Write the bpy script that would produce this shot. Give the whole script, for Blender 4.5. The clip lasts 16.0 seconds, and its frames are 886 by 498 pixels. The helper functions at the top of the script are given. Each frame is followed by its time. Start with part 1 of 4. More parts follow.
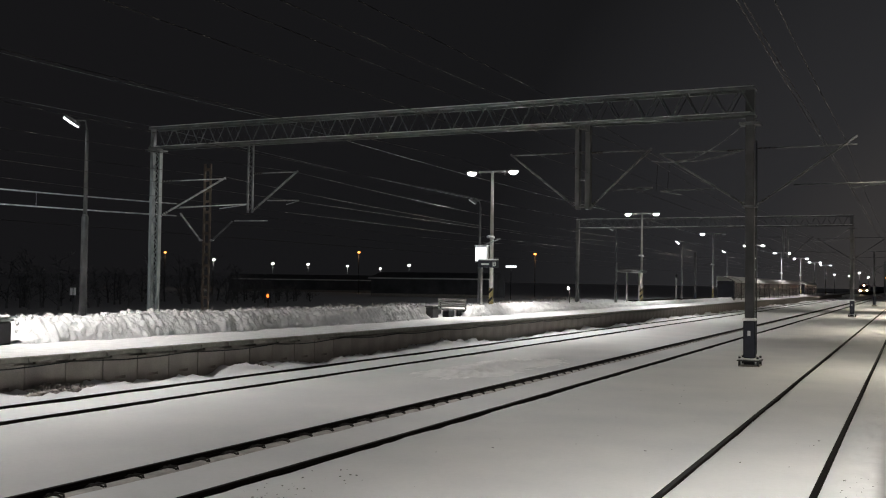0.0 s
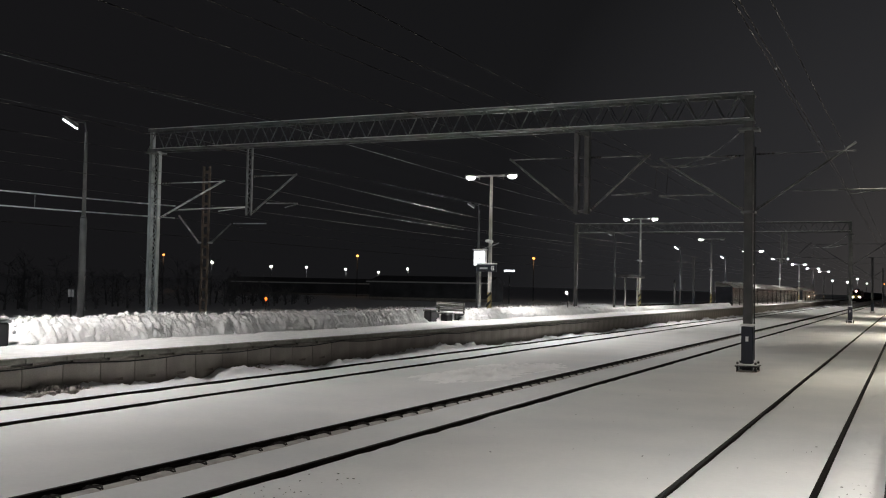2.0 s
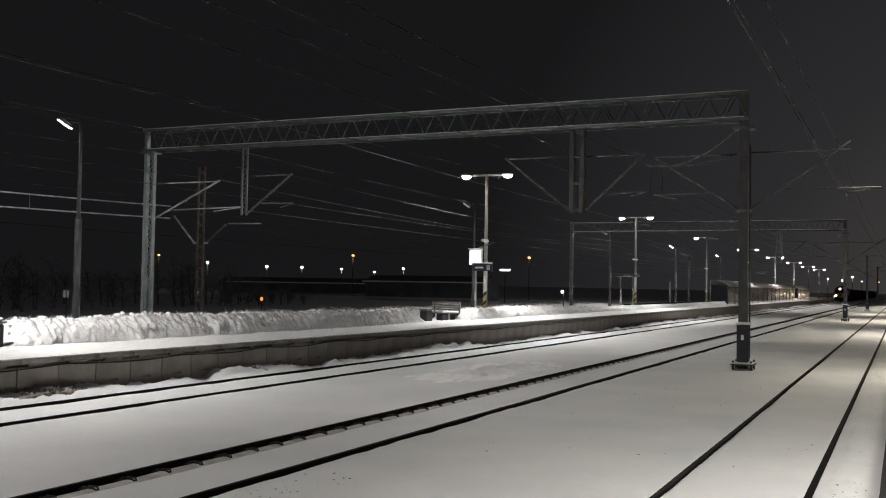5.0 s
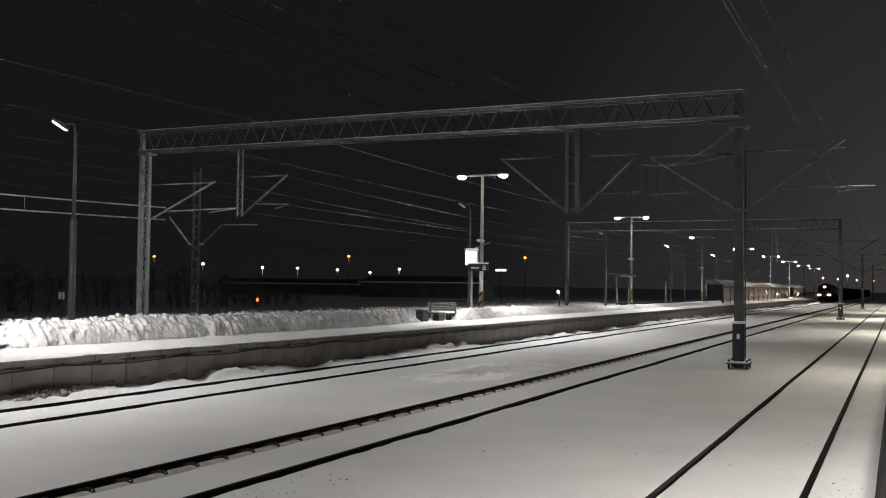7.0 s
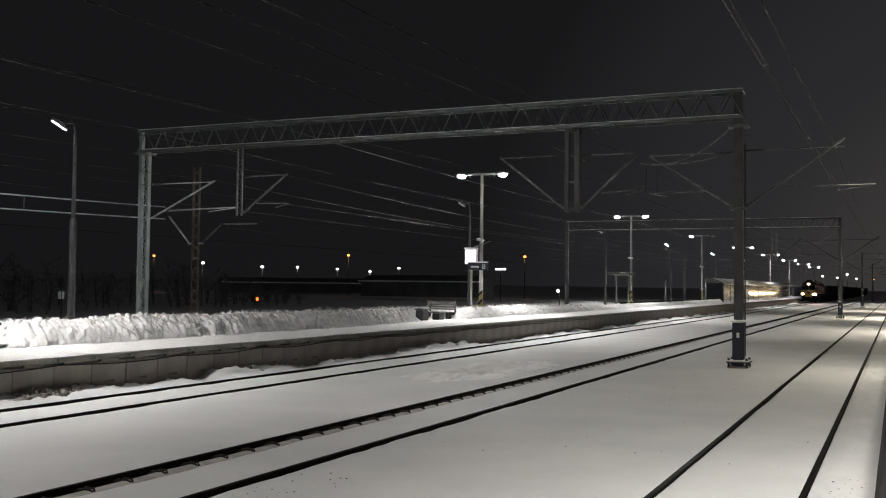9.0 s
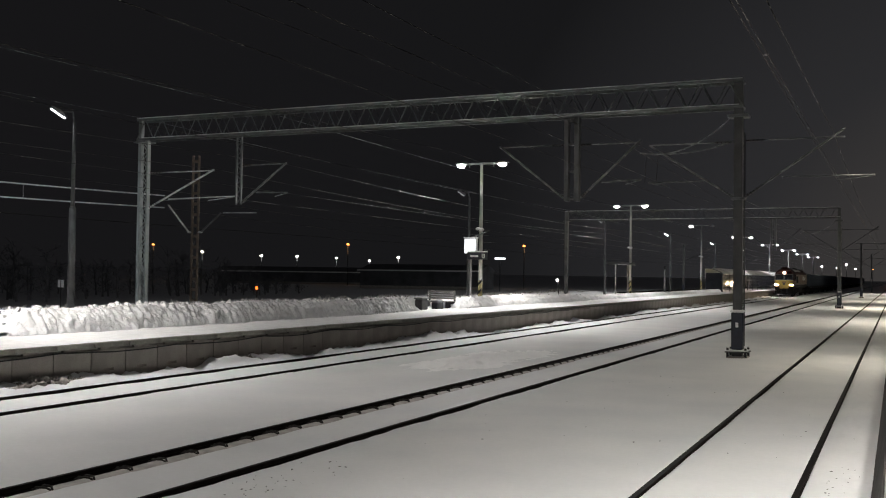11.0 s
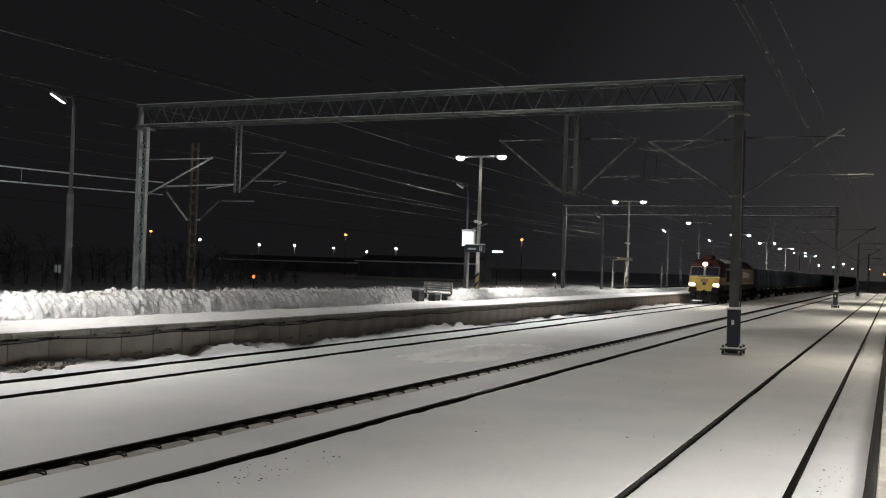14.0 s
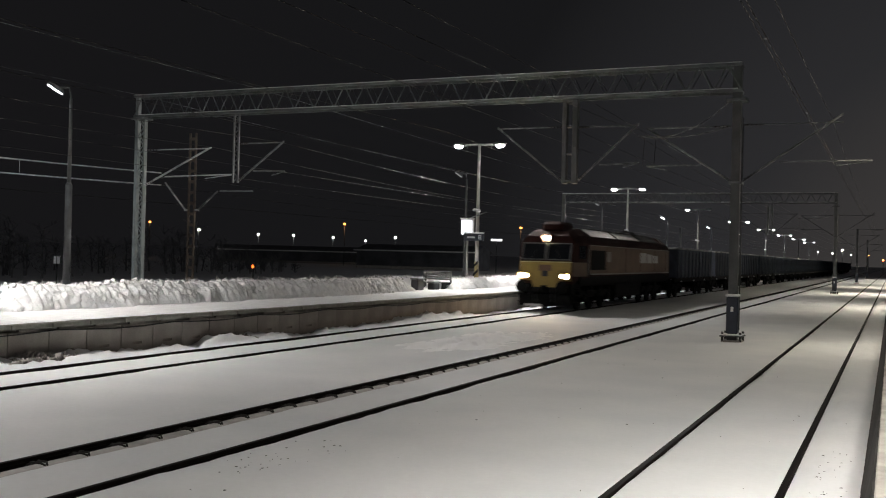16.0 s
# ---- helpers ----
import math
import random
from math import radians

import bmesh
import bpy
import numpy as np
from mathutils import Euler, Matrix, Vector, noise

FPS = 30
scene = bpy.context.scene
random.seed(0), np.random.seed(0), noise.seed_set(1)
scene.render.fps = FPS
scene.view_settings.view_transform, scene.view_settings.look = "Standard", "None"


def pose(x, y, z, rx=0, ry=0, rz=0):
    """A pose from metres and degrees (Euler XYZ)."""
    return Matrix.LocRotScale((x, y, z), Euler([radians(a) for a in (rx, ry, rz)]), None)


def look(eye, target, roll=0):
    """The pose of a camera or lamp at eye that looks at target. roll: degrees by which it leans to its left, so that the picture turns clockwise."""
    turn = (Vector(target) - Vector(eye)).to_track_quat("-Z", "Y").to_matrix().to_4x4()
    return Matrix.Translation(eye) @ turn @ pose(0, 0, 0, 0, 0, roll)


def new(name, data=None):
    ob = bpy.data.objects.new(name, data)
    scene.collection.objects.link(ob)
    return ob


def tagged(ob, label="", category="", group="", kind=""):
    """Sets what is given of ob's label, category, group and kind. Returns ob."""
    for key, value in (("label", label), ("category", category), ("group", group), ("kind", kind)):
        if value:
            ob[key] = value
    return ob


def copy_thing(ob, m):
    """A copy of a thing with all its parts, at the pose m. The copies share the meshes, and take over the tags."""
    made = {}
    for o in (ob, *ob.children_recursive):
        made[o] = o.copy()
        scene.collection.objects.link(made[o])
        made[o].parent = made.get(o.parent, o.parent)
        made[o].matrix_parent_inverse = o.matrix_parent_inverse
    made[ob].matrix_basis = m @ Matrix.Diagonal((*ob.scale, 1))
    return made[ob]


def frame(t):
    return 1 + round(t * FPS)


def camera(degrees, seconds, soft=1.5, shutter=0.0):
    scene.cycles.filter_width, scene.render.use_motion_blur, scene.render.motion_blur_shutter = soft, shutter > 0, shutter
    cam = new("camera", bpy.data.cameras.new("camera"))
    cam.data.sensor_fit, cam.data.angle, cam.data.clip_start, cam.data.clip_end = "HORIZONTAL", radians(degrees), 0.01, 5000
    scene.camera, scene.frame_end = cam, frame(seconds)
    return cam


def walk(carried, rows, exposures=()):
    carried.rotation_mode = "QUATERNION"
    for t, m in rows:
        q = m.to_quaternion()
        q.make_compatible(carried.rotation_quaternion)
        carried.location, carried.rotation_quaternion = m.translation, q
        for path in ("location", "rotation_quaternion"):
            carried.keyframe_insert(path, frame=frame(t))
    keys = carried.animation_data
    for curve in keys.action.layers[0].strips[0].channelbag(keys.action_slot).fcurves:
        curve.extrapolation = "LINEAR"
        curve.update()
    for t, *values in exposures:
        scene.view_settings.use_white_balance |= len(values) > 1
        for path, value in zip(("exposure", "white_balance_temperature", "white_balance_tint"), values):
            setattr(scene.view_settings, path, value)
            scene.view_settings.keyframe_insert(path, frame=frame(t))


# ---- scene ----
cam = camera(47.93, 16.0, soft=1.1, shutter=0.7)

# ---- camera: a standing, hand-held view that turns a little ----
EYE = (0.0, 0.0, 2.253)
VIEW = [  # seconds, turn to the left of the tracks, tilt up, lean
    (0.0, 25.14, 1.931, 0.787), (0.5, 25.145, 1.999, 0.828), (1.0, 25.123, 2.071, 0.905), (1.5, 25.091, 2.116, 1.057),
    (2.0, 25.06, 2.154, 1.116), (2.5, 25.027, 2.168, 1.112), (3.0, 24.998, 2.174, 1.103), (3.5, 24.969, 2.173, 1.047),
    (4.0, 24.903, 2.137, 1.05), (6.5, 24.625, 2.151, 0.741), (7.0, 24.565, 2.15, 0.705), (7.5, 24.561, 2.157, 0.63),
    (8.0, 24.589, 2.188, 0.598), (8.5, 24.594, 2.187, 0.604), (9.0, 24.549, 2.094, 0.639), (11.5, 24.482, 1.365, 0.872),
    (12.0, 24.417, 1.287, 1.083), (12.5, 24.333, 1.254, 1.471), (13.0, 24.318, 1.178, 1.799), (13.5, 24.337, 1.097, 1.897),
    (14.0, 24.362, 1.029, 1.806), (14.5, 24.342, 0.947, 1.713), (15.0, 24.331, 0.699, 1.559), (15.5, 24.321, 0.595, 1.522),
    (16.0, 24.29, 0.382, 1.442)]


def view(yaw, tilt, lean):
    a, b = radians(yaw), radians(tilt)
    way = Vector((-math.sin(a) * math.cos(b), math.cos(a) * math.cos(b), math.sin(b)))
    return look(EYE, Vector(EYE) + way * 10, lean)


walk(cam, [(t, view(a, b, c)) for t, a, b, c in VIEW])
scene.view_settings.exposure = 0.0

# ---- plan, metres: x across the tracks, y along them, z over the rail heads ----
T1, T2, T3 = -13.516, -7.579, -1.711          # track centres
T0, TF = -23.3, -38.0                         # tracks past the far platform
HALF = 0.7525                                 # half the gauge, to the rail centres
PLAT_X, PLAT_Z, PLAT_BACK = -15.2, 0.75, -21.3
NEAR_X = -0.08                                # edge of the platform the camera stands on
SNOW = -0.035
GANTRY_Y = 30.0
LAMP_X, LAMP_Z = -18.0, 7.55
LAMP_YS = [-16.0, 12.6, 43.8, 73.0, 102.4, 131.8, 161.5, 191.0, 220.5, 250.0]
DEAD_LAMP = 4                                 # this far lamp has one head out
NEAR_LAMP_X = 1.45
YARD_X = -26.3
YARD_LAMP_YS = [26.35, 61.9, 96.3, 127.6, 162.0, 196.0]
NEAR_LAMP_YS = [-20.0, 8.2, 29.5, 59.0, 88.5, 118.0, 147.5, 177.0]

# ---- night sky: dull overcast lit by the town ----
world = bpy.data.worlds.new("night_sky")
scene.world = world
world.use_nodes = True
wn, wl = world.node_tree.nodes, world.node_tree.links
wn.clear()
w_out = wn.new("ShaderNodeOutputWorld")
w_bg = wn.new("ShaderNodeBackground")
w_tc = wn.new("ShaderNodeTexCoord")
w_dot = wn.new("ShaderNodeVectorMath")
w_dot.operation = "DOT_PRODUCT"
w_dot.inputs[1].default_value = (0.12, 0.985, -0.05)
w_ramp = wn.new("ShaderNodeValToRGB")
cr = w_ramp.color_ramp
cr.elements[0].position, cr.elements[0].color = 0.60, (0.0080, 0.0078, 0.0086, 1)
cr.elements[1].position, cr.elements[1].color = 1.0, (0.0850, 0.0700, 0.0600, 1)
for at, col in ((0.86, (0.0086, 0.0086, 0.0094)), (0.925, (0.0185, 0.0184, 0.0200)), (0.958, (0.0240, 0.0237, 0.0254)), (0.985, (0.0430, 0.0395, 0.0380))):
    cr.elements.new(at).color = (*col, 1)
wl.new(w_tc.outputs["Generated"], w_dot.inputs[0])
wl.new(w_dot.outputs["Value"], w_ramp.inputs[0])
wl.new(w_ramp.outputs[0], w_bg.inputs["Color"])
wl.new(w_bg.outputs[0], w_out.inputs["Surface"])
w_bg.inputs["Strength"].default_value = 1.0


def lamp_light(name, place, aim, power, color, size=0.35, spread=150):
    data = bpy.data.lights.new(name, "SPOT")
    data.energy, data.color, data.shadow_soft_size = power, color, size
    data.spot_size, data.spot_blend = radians(spread), 0.95
    ob = new(name, data)
    ob.matrix_world = look(place, aim)
    return ob


MID_W = (1.0, 0.955, 0.87)
FAR_W, NEAR_W, YARD_W = (1.0, 0.965, 0.91), (1.0, 0.905, 0.71), (0.92, 0.97, 1.0)
# the luminaires throw their light wide along the platforms
for i, y in enumerate(LAMP_YS[:8]):
    for s in (-1, 1):
        head = (LAMP_X + s * 1.05, y, LAMP_Z - 0.2)
        if i == DEAD_LAMP and s > 0:
            continue
        if i < 5:
            for w in (-1, 1):
                lamp_light("lamp_light", head, (LAMP_X + s * 5.0, y + w * 8.0, 0), (2000, 2750, 3450, 3450, 3400)[i], FAR_W, spread=118)
        else:
            lamp_light("lamp_light", head, (LAMP_X + s * 7.5, y, 0), 3000, FAR_W, spread=156)
for i, y in enumerate(NEAR_LAMP_YS):
    for s in (-1, 1):
        head, color = (NEAR_LAMP_X + s * 1.05, y, LAMP_Z - 0.16), MID_W if i < 2 else NEAR_W
        if i < 4:
            for w in (-1, 1):
                lamp_light("lamp_light", head, (NEAR_LAMP_X + s * (2.4 if i < 2 else 1.7), y + w * 4.5, 0), (1350 + 170 * s) * (0.2, 1.5, 0.5, 1.15)[i], color, spread=110 if i < 2 else 122)
        else:
            lamp_light("lamp_light", head, (NEAR_LAMP_X + s * 2.9, y, 0), 3400, color, spread=150)
for y in YARD_LAMP_YS:
    lamp_light("lamp_light", (YARD_X - 0.7, y - 0.4, 7.35), (YARD_X - 12, y + 4, 0), 400 if 50 < y < 100 else (1200 if y < 50 else 1500), YARD_W, spread=150)


# ---- materials ----
def material(name, color, rough=0.6, metal=0.0, vary=0.25, scale=6.0, fine=60.0, bump=0.15, dist=0.01, tint=None, island=0.0, grain=0.35):
    """A surface with stains at one scale, grain at another and a fine relief."""
    m = bpy.data.materials.new(name)
    m.use_nodes = True
    n, l = m.node_tree.nodes, m.node_tree.links
    b = n["Principled BSDF"]
    b.inputs["Roughness"].default_value, b.inputs["Metallic"].default_value = rough, metal
    tc = n.new("ShaderNodeTexCoord")
    big, small = n.new("ShaderNodeTexNoise"), n.new("ShaderNodeTexNoise")
    big.inputs["Scale"].default_value, big.inputs["Detail"].default_value = scale, 5
    small.inputs["Scale"].default_value, small.inputs["Detail"].default_value = fine, 3
    l.new(tc.outputs["Object"], big.inputs["Vector"])
    l.new(tc.outputs["Object"], small.inputs["Vector"])
    ramp = n.new("ShaderNodeValToRGB")
    dark = [c * (1 - vary) for c in color]
    light = list(tint) if tint else [min(1, c * (1 + vary)) for c in color]
    ramp.color_ramp.elements[0].position, ramp.color_ramp.elements[0].color = 0.3, (*dark, 1)
    ramp.color_ramp.elements[1].position, ramp.color_ramp.elements[1].color = 0.7, (*light, 1)
    l.new(big.outputs["Fac"], ramp.inputs[0])
    mix = n.new("ShaderNodeMix")
    mix.data_type, mix.blend_type = "RGBA", "MULTIPLY"
    mix.inputs["Factor"].default_value = grain
    l.new(ramp.outputs[0], mix.inputs["A"])
    l.new(small.outputs["Fac"], mix.inputs["B"])
    gain = n.new("ShaderNodeMix")
    gain.data_type, gain.blend_type = "RGBA", "MULTIPLY"
    gain.inputs["Factor"].default_value = 1.0
    gain.inputs["B"].default_value = (1 + 0.57 * grain,) * 3 + (1,)
    l.new(mix.outputs["Result"], gain.inputs["A"])
    last = gain.outputs["Result"]
    if island:
        info, mr = n.new("ShaderNodeObjectInfo"), n.new("ShaderNodeMapRange")
        mr.inputs["To Min"].default_value, mr.inputs["To Max"].default_value = 1 - island, 1 + island
        l.new(info.outputs["Random"], mr.inputs["Value"])
        v = n.new("ShaderNodeMix")
        v.data_type, v.blend_type = "RGBA", "MULTIPLY"
        v.inputs["Factor"].default_value = 1.0
        l.new(last, v.inputs["A"])
        l.new(mr.outputs["Result"], v.inputs["B"])
        last = v.outputs["Result"]
    l.new(last, b.inputs["Base Color"])
    bp = n.new("ShaderNodeBump")
    bp.inputs["Strength"].default_value, bp.inputs["Distance"].default_value = bump, dist
    l.new(small.outputs["Fac"], bp.inputs["Height"])
    l.new(bp.outputs[0], b.inputs["Normal"])
    return m


def glow(name, color, strength):
    m = bpy.data.materials.new(name)
    m.use_nodes = True
    n, l = m.node_tree.nodes, m.node_tree.links
    n.clear()
    o, e = n.new("ShaderNodeOutputMaterial"), n.new("ShaderNodeEmission")
    e.inputs["Color"].default_value, e.inputs["Strength"].default_value = (*color, 1), strength
    l.new(e.outputs[0], o.inputs["Surface"])
    return m


def dull(m, level=0.1):
    m.node_tree.nodes["Principled BSDF"].inputs["Specular IOR Level"].default_value = level
    return m


SNOW_M = material("snow", (0.74, 0.75, 0.77), 0.75, 0, 0.05, 0.5, 14, 0.16, 0.02, (0.79, 0.79, 0.80), grain=0.08)
FRESH_M = material("fresh_loose_snow", (0.92, 0.92, 0.93), 0.56, 0, 0.03, 4.0, 26, 0.1, 0.01, (0.93, 0.93, 0.94), grain=0.04)
BANK_M = material("ploughed_snow", (0.74, 0.74, 0.75), 0.8, 0, 0.08, 4.0, 26, 0.5, 0.04, (0.82, 0.82, 0.83), grain=0.15)
DIRTY_M = material("grimy_old_snow", (0.20, 0.175, 0.16), 0.8, 0, 0.4, 6.0, 30, 0.4, 0.02, (0.42, 0.39, 0.37))
RAIL_M = dull(material("rusty_rail_steel", (0.010, 0.008, 0.007), 0.8, 0.0, 0.4, 5, 40), 0.05)
RAILTOP_M = dull(material("worn_rail_head", (0.007, 0.006, 0.006), 0.45, 0.0, 0.3, 3, 40, 0.02), 0.012)
CLIP_M = material("rusty_fastening", (0.022, 0.017, 0.015), 0.8, 0.0)
SLEEPER_M = material("wet_concrete_sleeper", (0.20, 0.17, 0.155), 0.8, 0, 0.3, 4, 50, island=0.15)
ICE_M = material("dirty_ice", (0.44, 0.41, 0.39), 0.6, 0, 0.25, 5, 30)
CONC_M = material("platform_concrete", (0.30, 0.27, 0.25), 0.85, 0, 0.25, 1.2, 30, 0.3, 0.01, island=0.012)
COPE_M = material("coping_concrete", (0.30, 0.285, 0.26), 0.85, 0, 0.3, 3, 40, island=0.05)
# steel darkened in colour for distance haze and for the shaded back braces
FARSTEEL_M = material("haze_and_shade_steel", (0.055, 0.057, 0.06), 0.7, 0.2, 0.3, 2.5, 40)
STEEL_M = material("galvanised_steel", (0.155, 0.163, 0.17), 0.5, 0.5, 0.3, 2.5, 40)
PAINT_M = material("grey_painted_steel", (0.13, 0.135, 0.14), 0.5, 0.2, 0.25, 3, 40)
GREEN_M = material("pale_green_painted_steel", (0.23, 0.255, 0.26), 0.5, 0.2, 0.2, 3, 40)
MAST_M = material("dark_grey_mast", (0.068, 0.071, 0.074), 0.55, 0.2, 0.3, 2, 30)
RUST_M = material("rusty_lattice_steel", (0.19, 0.148, 0.118), 0.7, 0.2, 0.35, 3, 40)
WIRE_M = material("tarnished_copper_wire", (0.042, 0.038, 0.035), 0.6, 0.4, 0.3, 3, 20)
ARM_M = material("rime_dusted_steel", (0.21, 0.21, 0.21), 0.7, 0.0, 0.4, 6, 40)
# rime with its colour lifted to stand for the yard lamp's light
LAMPLIT_RIME_M = material("lamplit_rime", (0.68, 0.68, 0.69), 0.7, 0.0, 0.3, 3, 20)
BENCH_M = material("worn_grey_bench_slat", (0.27, 0.27, 0.265), 0.6, 0.1, 0.3, 5, 40)
POLE_M = material("galvanised_lamp_pole", (0.50, 0.50, 0.48), 0.45, 0.35, 0.2, 2, 30)
DARK_M = material("black_painted_metal", (0.018, 0.019, 0.022), 0.5, 0.1, 0.3)
BLUE_M = material("navy_enamel", (0.013, 0.017, 0.032), 0.4, 0.0, 0.25)
WHITE_M = material("white_enamel", (0.75, 0.75, 0.76), 0.5, 0, 0.08)
YELLOW_M = material("faded_yellow_paint", (0.42, 0.36, 0.17), 0.55, 0, 0.2)
BLACK_M = material("black_paint", (0.015, 0.015, 0.016), 0.6, 0, 0.3)
INSUL_M = material("brown_porcelain", (0.050, 0.040, 0.036), 0.25, 0, 0.2)
LOCO_RED_M = dull(material("maroon_loco_paint", (0.030, 0.0105, 0.009), 0.75, 0, 0.3, 1.5, 30, 0.05), 0.12)
LOCO_GOLD_M = dull(material("gold_band_paint", (0.135, 0.078, 0.044), 0.5, 0, 0.2, 1.5, 30, 0.05), 0.25)
LOCO_YEL_M = material("warning_yellow_paint", (0.26, 0.175, 0.024), 0.5, 0, 0.15, 2, 30, 0.05)
UNDER_M = dull(material("sooty_underframe", (0.009, 0.009, 0.009), 0.8, 0.1, 0.35))
WAGON_M = material("dark_blue_wagon_steel", (0.048, 0.060, 0.088), 0.7, 0.1, 0.4, 1.2, 20, island=0.2)
WAGON_TOP_M = material("snowy_wagon_rim", (0.28, 0.28, 0.29), 0.7, 0, 0.5, 1.0, 20)
BRUSH_M = material("bare_twigs", (0.15, 0.15, 0.16), 0.9, 0, 0.3)
FROST_M = material("frosted_weeds", (0.38, 0.36, 0.34), 0.9, 0, 0.4)
EDGE_M = dull(material("sooty_concrete", (0.05, 0.048, 0.047), 0.85, 0, 0.3, 2.0, 30))
BUILD_M = material("soot_grey_rendered_wall", (0.08, 0.083, 0.092), 0.9, 0, 0.3, 0.6, 10)
LIT_COOL = glow("lit_cool_lamp", (1.0, 0.97, 0.93), 45)
LIT_ORANGE = glow("lit_sodium_lamp", (1.0, 0.30, 0.06), 6)
LIT_AMBER = glow("lit_amber_signal", (1.0, 0.17, 0.025), 3.0)
LIT_FAR = glow("lit_street_lamp", (1.0, 0.93, 0.82), 20)
LIT_RED = glow("lit_red_signal", (1.0, 0.12, 0.04), 14)
LIT_PANEL = glow("lit_display_panel", (0.92, 0.95, 1.0), 2.4)
HEADLIGHT = glow("lit_headlight", (1.0, 0.72, 0.42), 400)


def glass_material(name, tint, rough=0.04):
    m = bpy.data.materials.new(name)
    m.use_nodes = True
    b = m.node_tree.nodes["Principled BSDF"]
    b.inputs["Base Color"].default_value = (*tint, 1)
    b.inputs["Roughness"].default_value, b.inputs["Transmission Weight"].default_value = rough, 1.0
    b.inputs["IOR"].default_value = 1.5
    return m


GLASS_M = glass_material("frosted_window_glass", (0.85, 0.88, 0.88), 0.16)
DARKGLASS_M = dull(material("dark_cab_glass", (0.012, 0.013, 0.016), 0.05, 0, 0.2, 2, 10, 0.0), 0.22)


def milky_material(name, color):
    """Milky sheet that lets light through, scattered."""
    m = bpy.data.materials.new(name)
    m.use_nodes = True
    n, l = m.node_tree.nodes, m.node_tree.links
    mix, tr, nz, ramp = n.new("ShaderNodeMixShader"), n.new("ShaderNodeBsdfTranslucent"), n.new("ShaderNodeTexNoise"), n.new("ShaderNodeValToRGB")
    nz.inputs["Scale"].default_value = 1.5
    ramp.color_ramp.elements[0].color, ramp.color_ramp.elements[1].color = (*[c * 0.8 for c in color], 1), (*color, 1)
    l.new(nz.outputs["Fac"], ramp.inputs[0])
    l.new(ramp.outputs[0], n["Principled BSDF"].inputs["Base Color"])
    l.new(ramp.outputs[0], tr.inputs["Color"])
    n["Principled BSDF"].inputs["Roughness"].default_value = 0.4
    mix.inputs[0].default_value = 0.5
    l.new(n["Principled BSDF"].outputs[0], mix.inputs[1])
    l.new(tr.outputs[0], mix.inputs[2])
    l.new(mix.outputs[0], n["Material Output"].inputs["Surface"])
    return m


MILKY_M = milky_material("milky_polycarbonate", (0.72, 0.72, 0.72))


# ---- mesh helpers ----
def part(name, bm, mat, parent=None, label=""):
    me = bpy.data.meshes.new(name)
    bm.to_mesh(me)
    bm.free()
    me.materials.append(mat)
    ob = new(name, me)
    ob.parent = parent
    if label:
        ob["label"] = label
    return ob


def share(name, me, parent, m):
    ob = new(name, me)
    ob.parent = parent
    ob.matrix_basis = m
    return ob


def thing(name, m, label, category, group="", kind=""):
    ob = new(name)
    ob.empty_display_size = 0.2
    ob.matrix_basis = m
    return tagged(ob, label, category, group, kind)


def box(bm, x0, x1, y0, y1, z0, z1, bevel=0.0):
    r = bmesh.ops.create_cube(bm, size=1.0, matrix=Matrix.LocRotScale(
        ((x0 + x1) / 2, (y0 + y1) / 2, (z0 + z1) / 2), None, (abs(x1 - x0), abs(y1 - y0), abs(z1 - z0))))
    if bevel:
        edges = list({e for v in r["verts"] for e in v.link_edges})
        bmesh.ops.bevel(bm, geom=edges, offset=bevel, segments=1, affect="EDGES")
    return bm


def tube(bm, a, b, r0, r1=None, n=8):
    a, b = Vector(a), Vector(b)
    r1 = r0 if r1 is None else r1
    q = (b - a).to_track_quat("Z", "Y").to_matrix()
    u, v = q.col[0], q.col[1]
    lo, hi = [], []
    for k in range(n):
        w = u * math.cos(2 * math.pi * k / n) + v * math.sin(2 * math.pi * k / n)
        lo.append(bm.verts.new(a + w * r0))
        hi.append(bm.verts.new(b + w * r1))
    for k in range(n):
        j = (k + 1) % n
        bm.faces.new((lo[k], lo[j], hi[j], hi[k])).smooth = n > 5
    bm.faces.new(hi)
    bm.faces.new(lo[::-1])
    return bm


def ball(bm, c, r, sub=2, squash=(1, 1, 1)):
    bmesh.ops.create_icosphere(bm, subdivisions=sub, radius=r, matrix=Matrix.Translation(c) @ Matrix.Diagonal((*squash, 1)))
    return bm


def new_bm():
    return bmesh.new()


def prism(bm, outline, x0, x1, axis="x"):
    """Extrudes an outline of (a, b) pairs along an axis."""
    def at(s, a, b):
        return (s, a, b) if axis == "x" else (a, s, b)
    v0 = [bm.verts.new(at(x0, a, b)) for a, b in outline]
    v1 = [bm.verts.new(at(x1, a, b)) for a, b in outline]
    bm.faces.new(v0)
    bm.faces.new(v1)
    for i in range(len(outline)):
        j = (i + 1) % len(outline)
        bm.faces.new((v0[i], v0[j], v1[j], v1[i]))
    bmesh.ops.recalc_face_normals(bm, faces=bm.faces[:])
    return bm


def smooth(ob):
    for p in ob.data.polygons:
        p.use_smooth = True
    return ob


def fbm(x, y, s, octaves=3):
    return noise.fractal(Vector((x * s, y * s, 3.7)), 1.0, 2.0, octaves)


# ---- ground: one sheet of snow, with the flangeways beside the rails ----
def step(a, b, x):
    u = min(1, max(0, (x - a) / (b - a)))
    return u * u * (3 - 2 * u)


RAILS = [t + s * HALF for t in (T1, T2, T3) for s in (-1, 1)]


